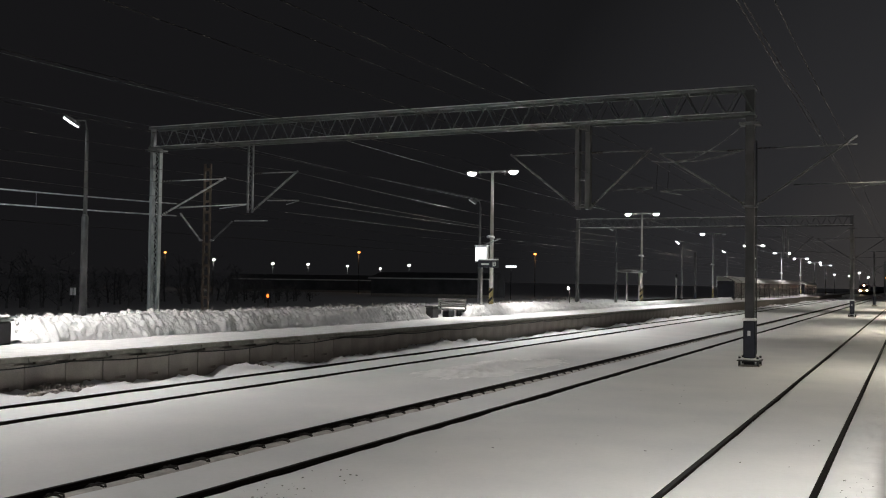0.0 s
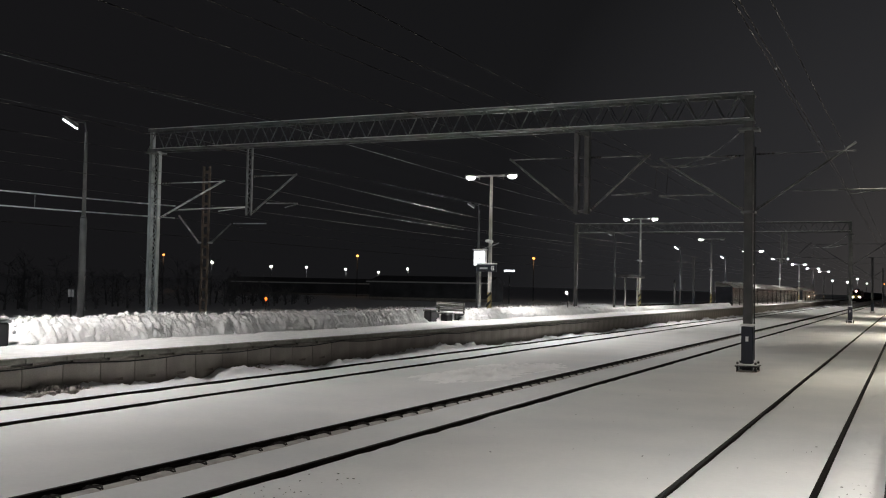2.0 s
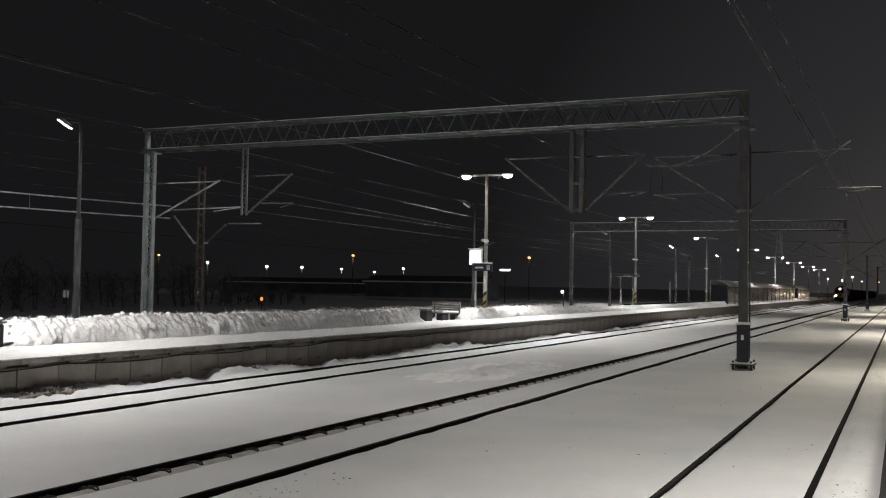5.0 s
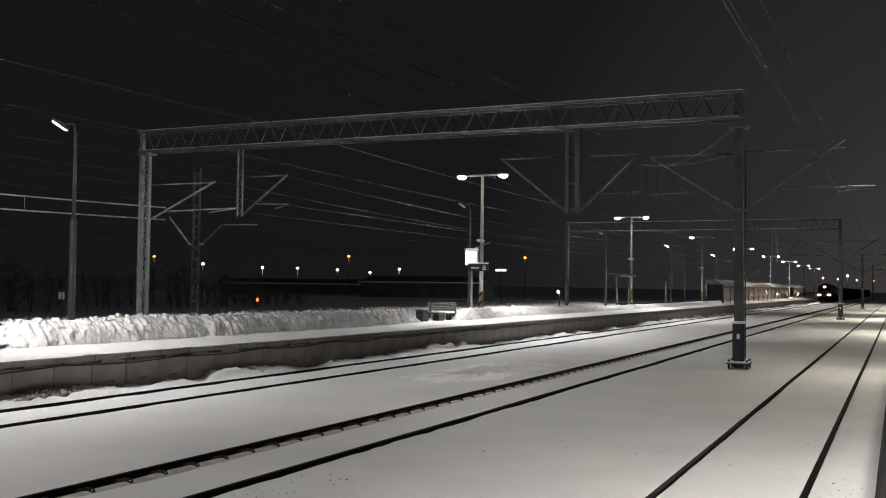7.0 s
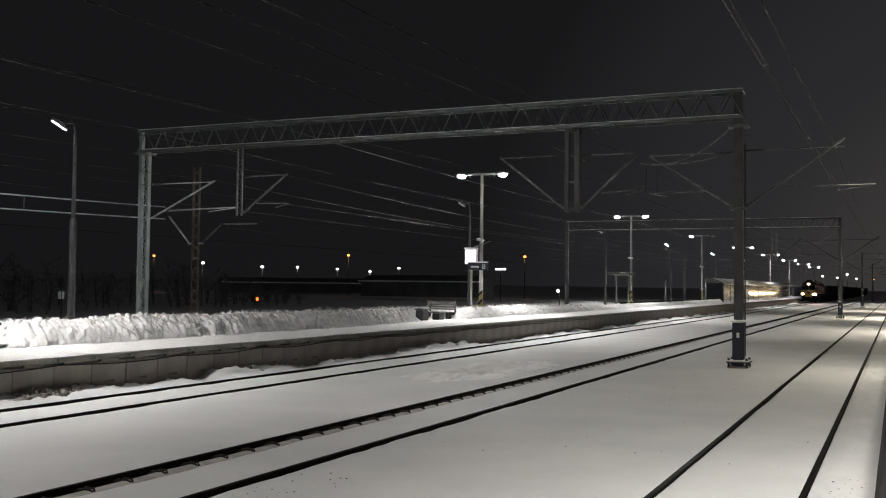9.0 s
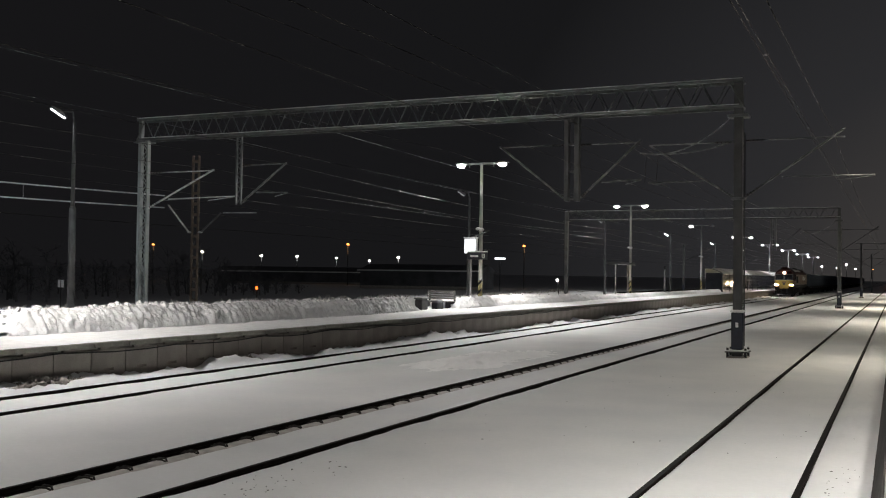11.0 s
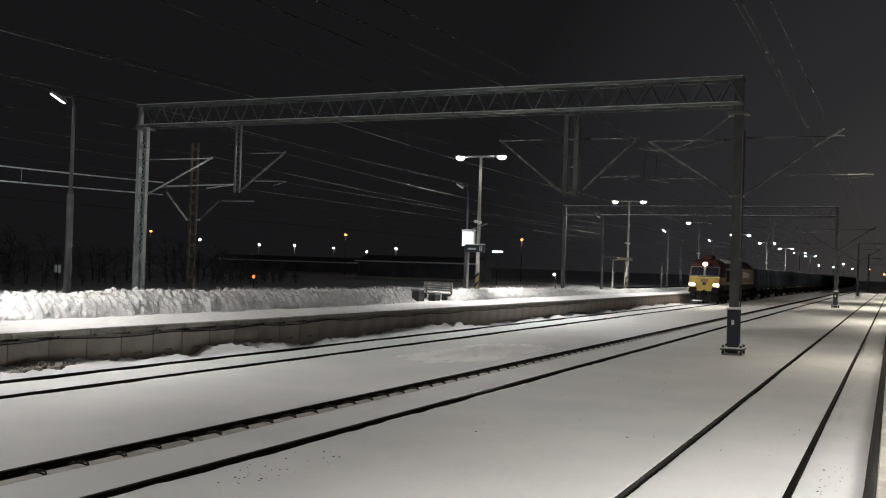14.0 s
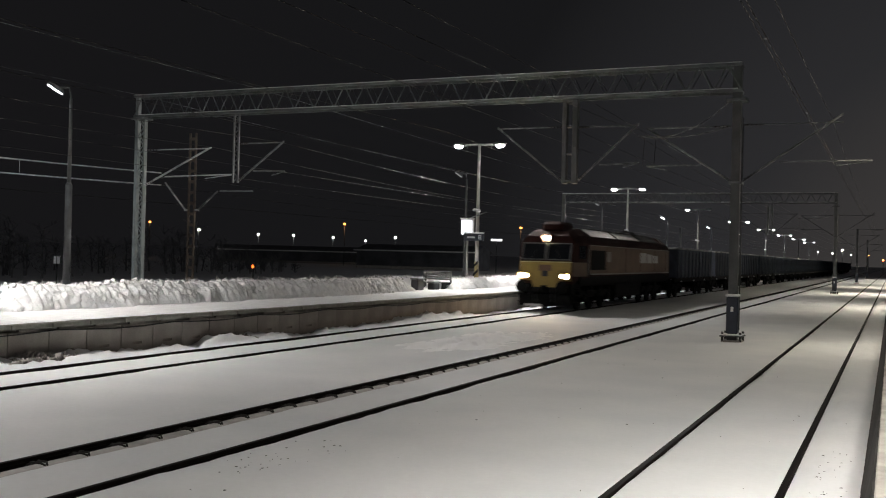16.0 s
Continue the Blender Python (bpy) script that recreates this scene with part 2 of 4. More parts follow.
def snow_height(x, y):
    z = SNOW + 0.018 * fbm(x, y, 0.35) + 0.006 * fbm(x + 9, y, 1.9)
    if PLAT_X - 0.4 < x < NEAR_X + 0.3:
        for r in RAILS:
            d = x - r
            if abs(d) < 0.75:
                wob = 0.02 * fbm(r * 7, y, 1.3)
                if r == RAILS[2]:
                    width, depth = 0.34 + 1.4 * wob, 0.10
                else:
                    width, depth = (0.085 + wob, 0.085) if r < -3 else (0.03 + 0.4 * wob, 0.035)
                if 0 < d:
                    z -= depth * (1 - step(width * 0.75, width * 1.25, d))
                elif d > -0.05:
                    z -= 0.04
                z = min(z, -0.012) if abs(d) < 0.3 else z
        # trodden, crumbly strip under the near platform
        v = step(-0.88, -0.68, x) * (1 - step(-0.25, -0.1, x))
        if v > 0:
            z += v * (0.02 + 0.05 * abs(fbm(x * 2, y, 2.3)) + 0.03 * fbm(x, y, 7.0))
        # lumps thrown against the platform wall
        u = step(-14.42, -15.0, x)
        if u > 0:
            lump = max(0, 0.45 + 1.0 * fbm(4.0, y, 0.42) + 0.55 * fbm(x * 2, y, 1.4) + 0.35 * fbm(x * 2, y, 3.4)) * (0.85 + 0.15 * step(30, 10, y))
            z += u * (0.24 * max(0, lump - 0.25) + 0.12 * abs(fbm(x * 3, y, 2.6)) * min(1, lump * 1.5) - 0.06)
    elif x > NEAR_X + 0.3:
        z = -0.3
    elif x < PLAT_X - 0.4:
        z = -0.25 + 0.12 * fbm(x, y, 0.12)
        ridge = step(-26.9, -28.2, x) * (1 - step(-30.5, -33.0, x)) * step(14, 22, y) * (1 - step(100, 130, y))
        z += ridge * (0.97 + 0.12 * fbm(x, y, 0.5) + 0.06 * fbm(x, y, 2.0))
        if x < -55:
            z += 0.012 * (-x - 55) * (0.3 + 0.3 * fbm(x, y, 0.02)) * step(-55, -120, x)
    return z


def ground():
    xs = [-3000, -1500, -800, -500, -350, -260, -200, -160, -130, -105, -85, -70, -60, -52, -46, -41, -37, -34, -33, -32.2, -31.4, -30.5, -29.7, -29, -28.4, -27.9, -27.4, -26.9, -26, -25, -23, -21.5, -20,
          -18, -16.5, -15.7]
    x = -15.25
    while x < -0.05:
        near = min(abs(x - r - 0.02) for r in RAILS)
        xs.append(x)
        x += 0.03 if near < 0.2 else (0.06 if min(abs(x - RAILS[2] - 0.25), abs(x + 14.9), abs(x + 0.5)) < 0.35 else (0.08 if -12.4 < x < -8.7 else 0.2))
    xs += [0.0, 0.4, 3, 10, 30, 80, 200, 500, 1500, 3000]
    ys = [-600, -200, -80, -30, -10, 0]
    y = 3.0
    while y < 3000:
        ys.append(y)
        y += 0.14 if y < 40 else max(0.14, (y - 25) * 0.014)
    ys.append(3000)
    verts = [(x, y, snow_height(x, y)) for y in ys for x in xs]
    nx = len(xs)
    faces = [(j * nx + i, j * nx + i + 1, (j + 1) * nx + i + 1, (j + 1) * nx + i) for j in range(len(ys) - 1) for i in range(nx - 1)]
    me = bpy.data.meshes.new("ground")
    me.from_pydata(verts, [], faces)
    me.materials.append(SNOW_M)
    ob = new("ground", me)
    smooth(ob)
    return tagged(ob, "snow-covered railway yard ground with wheel-cleared grooves", "ground", kind="structure")


ground()


# ---- tracks ----
def rail_bm(y0, y1):
    outline = [(-0.036, 0.0), (0.036, 0.0), (0.036, -0.035), (0.009, -0.05), (0.009, -0.145), (0.07, -0.16), (0.07, -0.172),
               (-0.07, -0.172), (-0.07, -0.16), (-0.009, -0.145), (-0.009, -0.05), (-0.036, -0.035)]
    return prism(new_bm(), outline, y0, y1, "y")


def track(x, label, y0=-60, y1=900):
    t = thing("railway_track", pose(x, 0, 0), label, "railway track", "railway tracks", "structure")
    for s in (-1, 1):
        r = part("rail", rail_bm(y0, y1), RAIL_M, t)
        r.location.x = s * HALF
        b = box(new_bm(), -0.026, 0.026, y0, y1, 0.0005, 0.003)
        w = part("worn_head", b, RAILTOP_M, r)
    return t


tracks = {}
for x, lab in ((T1, "snow-buried track along the platform wall that the train uses"), (T2, "snow-buried middle track with bared rail fastenings"),
               (T3, "snow-buried track beside the near platform"), (T0, "track behind the far platform under snow"), (TF, "distant yard track under snow")):
    tracks[x] = track(x, lab)


# ---- far platform ----
def platform_far():
    p = thing("platform", pose(0, 0, 0), "concrete platform under trodden snow with panel wall", "platform", kind="structure")
    part("platform_core", box(new_bm(), PLAT_BACK, PLAT_X - 0.13, -40, 262, -0.4, 0.66), CONC_M, p)
    # trodden snow on the deck
    xs = [PLAT_BACK, -20.5, -19.5, -18.5, -17.5, -17.0, -16.5, -16.1, -15.75, -15.45, -15.22, -15.13]
    ys, y = [], -40.0
    while y < 262:
        ys.append(y)
        y += 0.3 if 8 < y < 60 else 2.5
    verts = []
    for y in ys:
        for x in xs:
            z = 0.775 + 0.02 * fbm(x, y, 1.3) + 0.012 * fbm(x, y, 4.0)
            if x > -15.3:
                z = 0.752 + 0.008 * fbm(x, y, 2.0)
            verts.append((x, y, z))
    nx = len(xs)
    me = bpy.data.meshes.new("deck_snow")
    me.from_pydata(verts, [], [(j * nx + i, j * nx + i + 1, (j + 1) * nx + i + 1, (j + 1) * nx + i) for j in range(len(ys) - 1) for i in range(nx - 1)])
    me.materials.append(BANK_M)
    deck = new("deck_snow", me)
    deck.parent = p
    smooth(deck)
    return p


far_platform = platform_far()


def near_platform():
    p = thing("platform", pose(0, 0, 0), "concrete platform edge with frozen snow on its slabs", "platform", kind="structure")
    part("platform_wall", prism(new_bm(), [(-0.335, -0.4), (-0.105, 0.62), (0.3, 0.62), (0.3, -0.4)], -30, 300, "y"), EDGE_M, p)
    part("coping", box(new_bm(), NEAR_X, 0.5, -30, 300, 0.625, 0.75, 0.01), COPE_M, p)
    part("deck", box(new_bm(), 0.3, 9.0, -30, 300, -0.4, 0.62), CONC_M, p)
    bm = box(new_bm(), 0.05, 9.0, -30, 300, 0.752, 0.775)
    part("deck_snow", bm, BANK_M, p)
    return p


near_platform()


# ---- ploughed snow banks on the far platform ----
def bank_top(y):
    if y < 36.3:
        h = 0.60 * step(15.75, 16.7, y) * (1 - step(35.6, 36.6, y)) * (1 + 0.10 * fbm(1, y, 0.5) - 0.004 * (y - 17))
    else:
        h = (0.52 * step(39.8, 41.0, y) - 0.20 * step(46, 64, y)) * (1 + 0.16 * fbm(2, y, 0.4))
    return max(0.0, h)


def clods(y, s):
    """Relief of thrown clods: upright blocks and rounded lumps with sharp gaps between them."""
    lean = 0.25 * fbm(y, s, 0.8)
    d = noise.voronoi(Vector((y * 3.4 + lean, s * 1.0, 1.3)))[0]
    e = noise.voronoi(Vector((y * 8.5 + lean, s * 2.4, 7.1)))[0]
    f = noise.voronoi(Vector((y * 17.0, s * 9.0, 4.4)))[0]
    return 0.12 * (min(0.45, d[1] - d[0]) - 0.16) + 0.075 * (min(0.45, e[1] - e[0]) - 0.16) + 0.03 * (min(0.5, f[1] - f[0]) - 0.2) + 0.05 * fbm(y, s, 1.1) + 0.015 * fbm(y, s, 9.0)


def bank_foot(y):
    return -17.5 + 0.22 * fbm(3, y, 0.35) + 0.08 * fbm(5, y, 1.6)


def snow_bank(y0, y1, dy, label):
    ss = [i / 28 for i in range(29)] + [1.05, 1.1, 1.16, 1.23, 1.31, 1.4, 1.5, 1.62, 1.75, 1.9, 2.1, 2.3, 2.6, 3.0]
    ys, y = [], y0
    while y <= y1:
        ys.append(y)
        y += dy if y < 45 else (dy * 2 if y < 70 else dy * 9)
    verts = []
    for y in ys:
        h = bank_top(y)
        k = min(1.0, h / 0.5)
        foot = bank_foot(y)
        for s in ss:
            c = clods(y, s) * k
            if s <= 1:
                out, up = 0.40 * s ** 1.5, s ** 0.85
            else:
                u = (s - 1) / 2
                out, up = 0.40 + 1.9 * u, 1 - u ** 2.2
            edge = 0.25 if s < 0.03 else 1.0
            x = foot - k * out + edge * c * (1.0 if s < 1.1 else 0.2)
            z = 0.74 + h * up + (c * 0.85 if 0.4 < s < 2.6 else 0)
            verts.append((x, y, z))
    nu = len(ss)
    me = bpy.data.meshes.new("snow_bank")
    me.from_pydata(verts, [], [(j * nu + i, (j + 1) * nu + i, (j + 1) * nu + i + 1, j * nu + i + 1) for j in range(len(ys) - 1) for i in range(nu - 1)])
    me.materials.append(BANK_M)
    ob = new("snow_bank", me)
    smooth(ob)
    return tagged(ob, label, "snow bank", "ploughed snow banks")


def clod_mesh(seed):
    """A broken lump of packed snow, about one metre across before it is scaled."""
    bm = ball(new_bm(), (0, 0, 0), 0.5, 2)
    for v in bm.verts:
        n = v.co.normalized()
        d = noise.voronoi(n * 1.7 + Vector((seed * 3.1, 0, 0)))[0]
        v.co = n * (0.34 + 0.30 * min(0.6, d[1] - d[0]) + 0.10 * noise.noise(n * 2.2 + Vector((0, seed, 0))))
    me = bpy.data.meshes.new("snow_clod")
    bm.to_mesh(me)
    bm.free()
    me.materials.append(BANK_M)
    return me


CLODS = [clod_mesh(k) for k in range(6)]


def strew(bank, y0, y1, count, seed):
    """Loose clods along the crest and the foot of a bank."""
    rng = random.Random(seed)
    for k in range(count):
        y = rng.uniform(y0, y1)
        h = bank_top(y)
        if h < 0.12:
            continue
        size = rng.choice((0.06, 0.08, 0.10, 0.13, 0.17))
        if rng.random() < 0.72:
            x, z = bank_foot(y) - 0.42 * min(1.0, h / 0.5) - rng.uniform(-0.06, 0.5), 0.74 + h + 0.10 * size
        else:
            size *= 0.6
            x, z = bank_foot(y) + rng.uniform(-0.04, 0.18), 0.775 + 0.18 * size
        m = Matrix.LocRotScale((x, y, z), Euler((rng.uniform(0, 6), rng.uniform(0, 6), rng.uniform(0, 6))), (size * rng.uniform(0.8, 1.3), size * rng.uniform(0.8, 1.4), size * rng.uniform(0.7, 1.2)))
        share("snow_clod", CLODS[k % len(CLODS)], bank, m)


strew(snow_bank(15.5, 36.6, 0.04, "tall ploughed bank of clodded snow on the platform"), 15.9, 36.3, 260, 4)
strew(snow_bank(39.6, 240, 0.06, "low ploughed bank of snow around the lamp posts"), 40.2, 60, 110, 5)


def dirty_heap(y0, y1, count, seed):
    """Grimy snow fallen against the platform wall."""
    rng, bm = random.Random(seed), new_bm()
    for _ in range(count):
        y = rng.uniform(y0, y1)
        w = math.sin(math.pi * (y - y0) / (y1 - y0))
        size = rng.uniform(0.03, 0.085)
        x = PLAT_X + rng.uniform(0.06, 0.34)
        z = -0.02 + w * rng.uniform(0.0, 0.22) * (1 - (x - PLAT_X) * 1.8)
        bmesh.ops.create_icosphere(bm, subdivisions=1, radius=size, matrix=Matrix.LocRotScale((x, y, z), Euler((rng.uniform(0, 6), 0, rng.uniform(0, 6))), (1, rng.uniform(0.8, 1.8), 0.6)))
    for v in bm.verts:
        v.co += noise.noise_vector(v.co * 9.0) * 0.03
    return tagged(smooth(part("snow_heap", bm, DIRTY_M)), "grimy heap of old snow against the platform wall", "snow heap", "grimy snow heaps", "stuff")


dirty_heap(13.4, 15.5, 420, 8)
dirty_heap(20.4, 21.5, 120, 9)


# ---- portal gantry over the tracks ----
def zigzag(bm, a, b, c, d, count, r):
    """Braces between the lines a-b and c-d."""
    a, b, c, d = (Vector(v) for v in (a, b, c, d))
    for i in range(count):
        p, q = (a.lerp(b, i / count), c.lerp(d, (i + 1) / count)) if i % 2 == 0 else (c.lerp(d, i / count), a.lerp(b, (i + 1) / count))
        tube(bm, p, q, r, n=4)
    return bm


def insulator(a, b, parent, r=0.055):
    a, b = Vector(a), Vector(b)
    bm = tube(new_bm(), a, b, 0.022, n=6)
    for i in range(4):
        c = a.lerp(b, (i + 0.7) / 4.4)
        tube(bm, c, c + (b - a).normalized() * 0.03, r, r * 0.5, n=8)
    part("insulator", bm, INSUL_M, parent)


def cantilever(parent, root, top, tip, reg0, reg1, mat=ARM_M):
    """A hinged catenary arm: strut, top tie, registration arm, insulators at the post."""
    arm = part("cantilever_arm", tube(new_bm(), root, tip, 0.035, n=6), mat, parent)
    root, top, tip = Vector(root), Vector(top), Vector(tip)
    part("tie_bar", tube(new_bm(), top, (tip.x, tip.y, top.z), 0.022, n=6), mat, arm)
    insulator(root, root.lerp(tip, 0.14), arm)
    insulator(top, top.lerp(Vector((tip.x, tip.y, top.z)), 0.2), arm)
    if reg0:
        part("registration_arm", tube(new_bm(), reg0, reg1, 0.024, n=6), mat, arm)
        part("steady_arm", tube(new_bm(), (reg1[0], reg1[1], reg1[2] - 0.02), (reg1[0] + (reg0[0] - reg1[0]) * 0.4, reg1[1], reg1[2] - 0.14), 0.014, n=5), mat, arm)


def gantry(y, label, steel, arm, lattice):
    """A truss beam on two posts; lattice: the far post is an open lattice, and a second arm hangs over the track behind the platform."""
    g = thing("portal_gantry", pose(0, y, 0), label, "gantry", "gantries across the tracks")
    xl, xr, z0, z1 = -26.5 if lattice else -27.0, -4.08, 7.22, 8.06
    beam = part("truss_chord", box(new_bm(), xl, xr, -0.30, -0.22, z1 - 0.08, z1), steel, g)
    for yy, zz in ((0.22, z1 - 0.08), (-0.30, z0), (0.22, z0)):
        part("truss_chord", box(new_bm(), xl, xr, yy, yy + 0.08, zz, zz + 0.08), steel, g)
    part("snow_ridge", box(new_bm(), xl, xr, -0.29, -0.23, z1 + 0.002, z1 + 0.03, 0.008), BANK_M, beam)
    part("snow_ridge", box(new_bm(), xl + 0.3, xr - 0.1, -0.306, -0.25, z0 + 0.082, z0 + 0.105, 0.008), BANK_M, beam)
    n = 56
    pitch = (xr - xl) / n
    # back braces thinner, with the shade of that face put into their colour
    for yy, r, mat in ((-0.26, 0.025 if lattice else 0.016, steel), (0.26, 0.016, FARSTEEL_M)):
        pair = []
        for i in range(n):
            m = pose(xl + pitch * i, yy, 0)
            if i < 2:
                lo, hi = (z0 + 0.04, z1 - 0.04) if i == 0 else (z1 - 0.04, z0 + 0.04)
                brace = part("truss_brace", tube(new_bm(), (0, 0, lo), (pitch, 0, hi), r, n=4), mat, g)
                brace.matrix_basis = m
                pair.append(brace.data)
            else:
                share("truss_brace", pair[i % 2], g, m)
    tie = None
    for i in range(24):
        for zz in (z0 + 0.04, z1 - 0.04):
            m = pose(xl + (xr - xl) * i / 23, 0, zz)
            if tie is None:
                tie = part("cross_tie", tube(new_bm(), (0, -0.26, 0), (0, 0.26, 0), 0.02, n=4), steel, g)
                tie.matrix_basis = m
            else:
                share("cross_tie", tie.data, g, m)
    # lattice post at the far end
    if lattice:
        post = part("lattice_post", box(new_bm(), -26.58, -26.44, -0.09, 0.09, -0.3, 8.06, 0.01), GREEN_M, g, "pale green lattice post")
        part("post_leg", box(new_bm(), -26.18, -26.11, -0.09, 0.09, -0.3, 7.25, 0.01), GREEN_M, post)
        for yy in (-0.07, 0.07):
            part("post_lacing", zigzag(new_bm(), (-26.44, yy, -0.2), (-26.44, yy, 7.2), (-26.18, yy, -0.2), (-26.18, yy, 7.2), 22, 0.024), GREEN_M, post)
        part("post_cap", box(new_bm(), -26.66, -26.05, -0.3, 0.3, 7.16, 7.215), steel, post)
    else:
        post = part("mast", box(new_bm(), -27.1, -26.82, -0.14, 0.14, -0.3, 8.06, 0.012), MAST_M, g, "dark grey box-section mast")
        part("post_cap", box(new_bm(), -27.16, -26.7, -0.3, 0.3, 7.16, 7.215), steel, post)
    # mast at the near end
    mast = part("mast", box(new_bm(), -4.345, -4.095, -0.125, 0.125, 0.15, 8.06, 0.012), MAST_M, g, "dark grey box-section mast")
    part("earth_pipe", tube(new_bm(), (-4.05, 0.05, 0.3), (-4.05, 0.05, 6.5), 0.022, n=6), MAST_M, mast)
    part("foundation", box(new_bm(), -4.50, -3.92, -0.36, 0.36, -0.5, 0.01, 0.04), CONC_M, mast)
    part("base_plate", box(new_bm(), -4.53, -3.89, -0.38, 0.38, 0.115, 0.15, 0.008), MAST_M, mast)
    part("base_foot", box(new_bm(), -4.36, -4.08, -0.16, 0.16, 0.0, 0.114), DARK_M, mast)
    part("base_snow", box(new_bm(), -4.51, -3.91, -0.36, 0.36, 0.152, 0.19, 0.018), BANK_M, mast)
    for sx in (-4.46, -3.96):
        for sy in (-0.30, 0.30):
            b = part("anchor_bolt", tube(new_bm(), (sx, sy, -0.02), (sx, sy, 0.25), 0.038, 0.032, n=6), DARK_M, mast)
            part("snow_cap", ball(new_bm(), (sx, sy, 0.26), 0.05, 1, (1, 1, 0.5)), BANK_M, b)
    sleeve = part("mast_sleeve", box(new_bm(), -4.385, -4.055, -0.165, 0.165, 0.2, 1.27, 0.02), BLUE_M, mast, "navy enamelled cabinet sleeve")
    part("sleeve_snow", box(new_bm(), -4.43, -4.01, -0.21, 0.21, 1.272, 1.35, 0.035), BANK_M, sleeve)
    part("sleeve_plate", box(new_bm(), -4.26, -4.18, -0.174, -0.1655, 0.84, 0.98), WHITE_M, sleeve)
    part("mast_collar", box(new_bm(), -4.52, -3.92, -0.25, 0.25, 6.96, 7.04, 0.01), steel, mast)
    part("mast_band", box(new_bm(), -4.42, -4.02, -0.2, 0.2, 4.55, 4.62, 0.01), steel, mast)
    # hanging posts
    h1 = part("hanging_post", box(new_bm(), -9.50, -9.36, -0.12, 0.12, 4.6, 7.22, 0.008), MAST_M, g)
    part("hanging_leg", box(new_bm(), -9.18, -9.02, -0.12, 0.12, 4.6, 7.22, 0.008), MAST_M, h1)
    for z in (4.65, 5.5, 6.35, 7.1):
        part("batten", box(new_bm(), -9.36, -9.18, -0.1, 0.1, z, z + 0.06), MAST_M, h1)
    if lattice:
        h2 = part("hanging_post", box(new_bm(), -22.05, -22.0, -0.04, 0.04, 4.72, 7.22, 0.006), steel, g)
        part("hanging_leg", box(new_bm(), -21.84, -21.79, -0.04, 0.04, 4.72, 7.22, 0.006), steel, h2)
        part("hanging_lacing", zigzag(new_bm(), (-22.0, 0, 4.75), (-22.0, 0, 7.2), (-21.84, 0, 4.75), (-21.84, 0, 7.2), 14, 0.014), steel, h2)
    # catenary arms
    cantilever(g, (-9.55, 0, 4.71), (-9.5, 0, 6.38), (-11.70, 0, 6.42), None, None, arm)
    cantilever(g, (-8.98, 0, 4.71), (-9.02, 0, 6.36), (-7.12, 0, 6.42), (-8.32, 0, 5.17), (-7.08, 0, 5.23), arm)
    cantilever(g, (-4.40, 0, 4.66), (-4.40, 0, 6.25), (-6.85, 0, 6.25), (-5.23, 0, 5.13), (-6.86, 0, 5.12), arm)
    # this arm takes a darker grey to offset the lamp close beside it
    cantilever(g, (-4.02, 0, 4.64), (-4.02, 0, 6.28), (-1.33, 0, 6.52), (-3.02, 0, 5.19), (-0.55, 0, 5.19), PAINT_M if lattice else arm)
    if lattice:
        cantilever(g, (-21.78, 0, 4.79), (-21.78, 0, 6.15), (-19.87, 0, 6.18), (-21.15, 0, 5.15), (-19.8, 0, 5.12))
        cantilever(g, (-26.09, 0, 4.66), (-26.09, 0, 6.0), (-23.05, 0, 6.04), (-25.15, 0, 4.98), (-22.06, 0, 5.03), LAMPLIT_RIME_M)
    # slack jumper cables by the mast
    for sag, x0, z0 in ((0.70, -4.5, 6.95), (0.30, -4.4, 6.28)):
        pts = [Vector((x0 + (-7.15 - x0) * u, 0.1, z0 + (6.05 - z0) * u - sag * 2.2 * u * (1 - u))) for u in [i / 12 for i in range(13)]]
        bm = new_bm()
        for a, b in zip(pts, pts[1:]):
            tube(bm, a, b, 0.02, n=5)
        part("jumper_cable", bm, ARM_M, g)
    for x in (-6.95, -6.6):
        part("hanging_lead", tube(new_bm(), (x, 0.1, 6.02), (x - 0.05, 0.1, 5.13), 0.008, n=4), WIRE_M, g)
    return g


gantry(GANTRY_Y, "grey steel truss portal gantry carrying catenary arms", STEEL_M, ARM_M, True)
# the second gantry's darker steel stands in for haze
gantry(85.8, "truss gantry on two plain masts, steel darkened for distance haze", FARSTEEL_M, FARSTEEL_M, False)


def catenary_mast(x, y, top, reach, label):
    """A single mast with a hinged arm; reach: how far the arm goes to each side."""
    t = thing("catenary_mast", pose(x, y, 0), label, "mast", "single catenary masts")
    mast = part("mast", box(new_bm(), -0.13, 0.13, -0.14, 0.14, -0.3, top, 0.012), MAST_M, t)
    part("foundation", box(new_bm(), -0.32, 0.32, -0.4, 0.4, -0.5, 0.10, 0.03), CONC_M, mast)
    part("base_snow", box(new_bm(), -0.30, 0.30, -0.36, 0.36, 0.102, 0.15, 0.015), BANK_M, mast)
    part("mast_sleeve", box(new_bm(), -0.18, 0.18, -0.18, 0.18, 0.152, 1.27, 0.02), BLUE_M, mast, "navy enamelled cabinet sleeve")
    for d in reach:
        s = 1 if d > 0 else -1
        cantilever(t, (s * 0.14, 0, 4.64), (s * 0.14, 0, 6.25), (d, 0, 6.3), (d * 0.4, 0, 5.15), (d, 0, 5.12), FARSTEEL_M)
    return t


for y in (140.0, 197.0):
    catenary_mast(-4.22, y, 7.1, (-2.5, 2.6), "dark grey catenary mast between two snowy tracks")
for y in (140.0, 197.0):
    catenary_mast(-27.0, y, 6.9, (3.6,), "dark grey catenary mast behind the far platform")


# ---- overhead wires ----
SUPPORTS = [-27.0, 30.0, 85.8, 140.0, 197.0, 260.0]


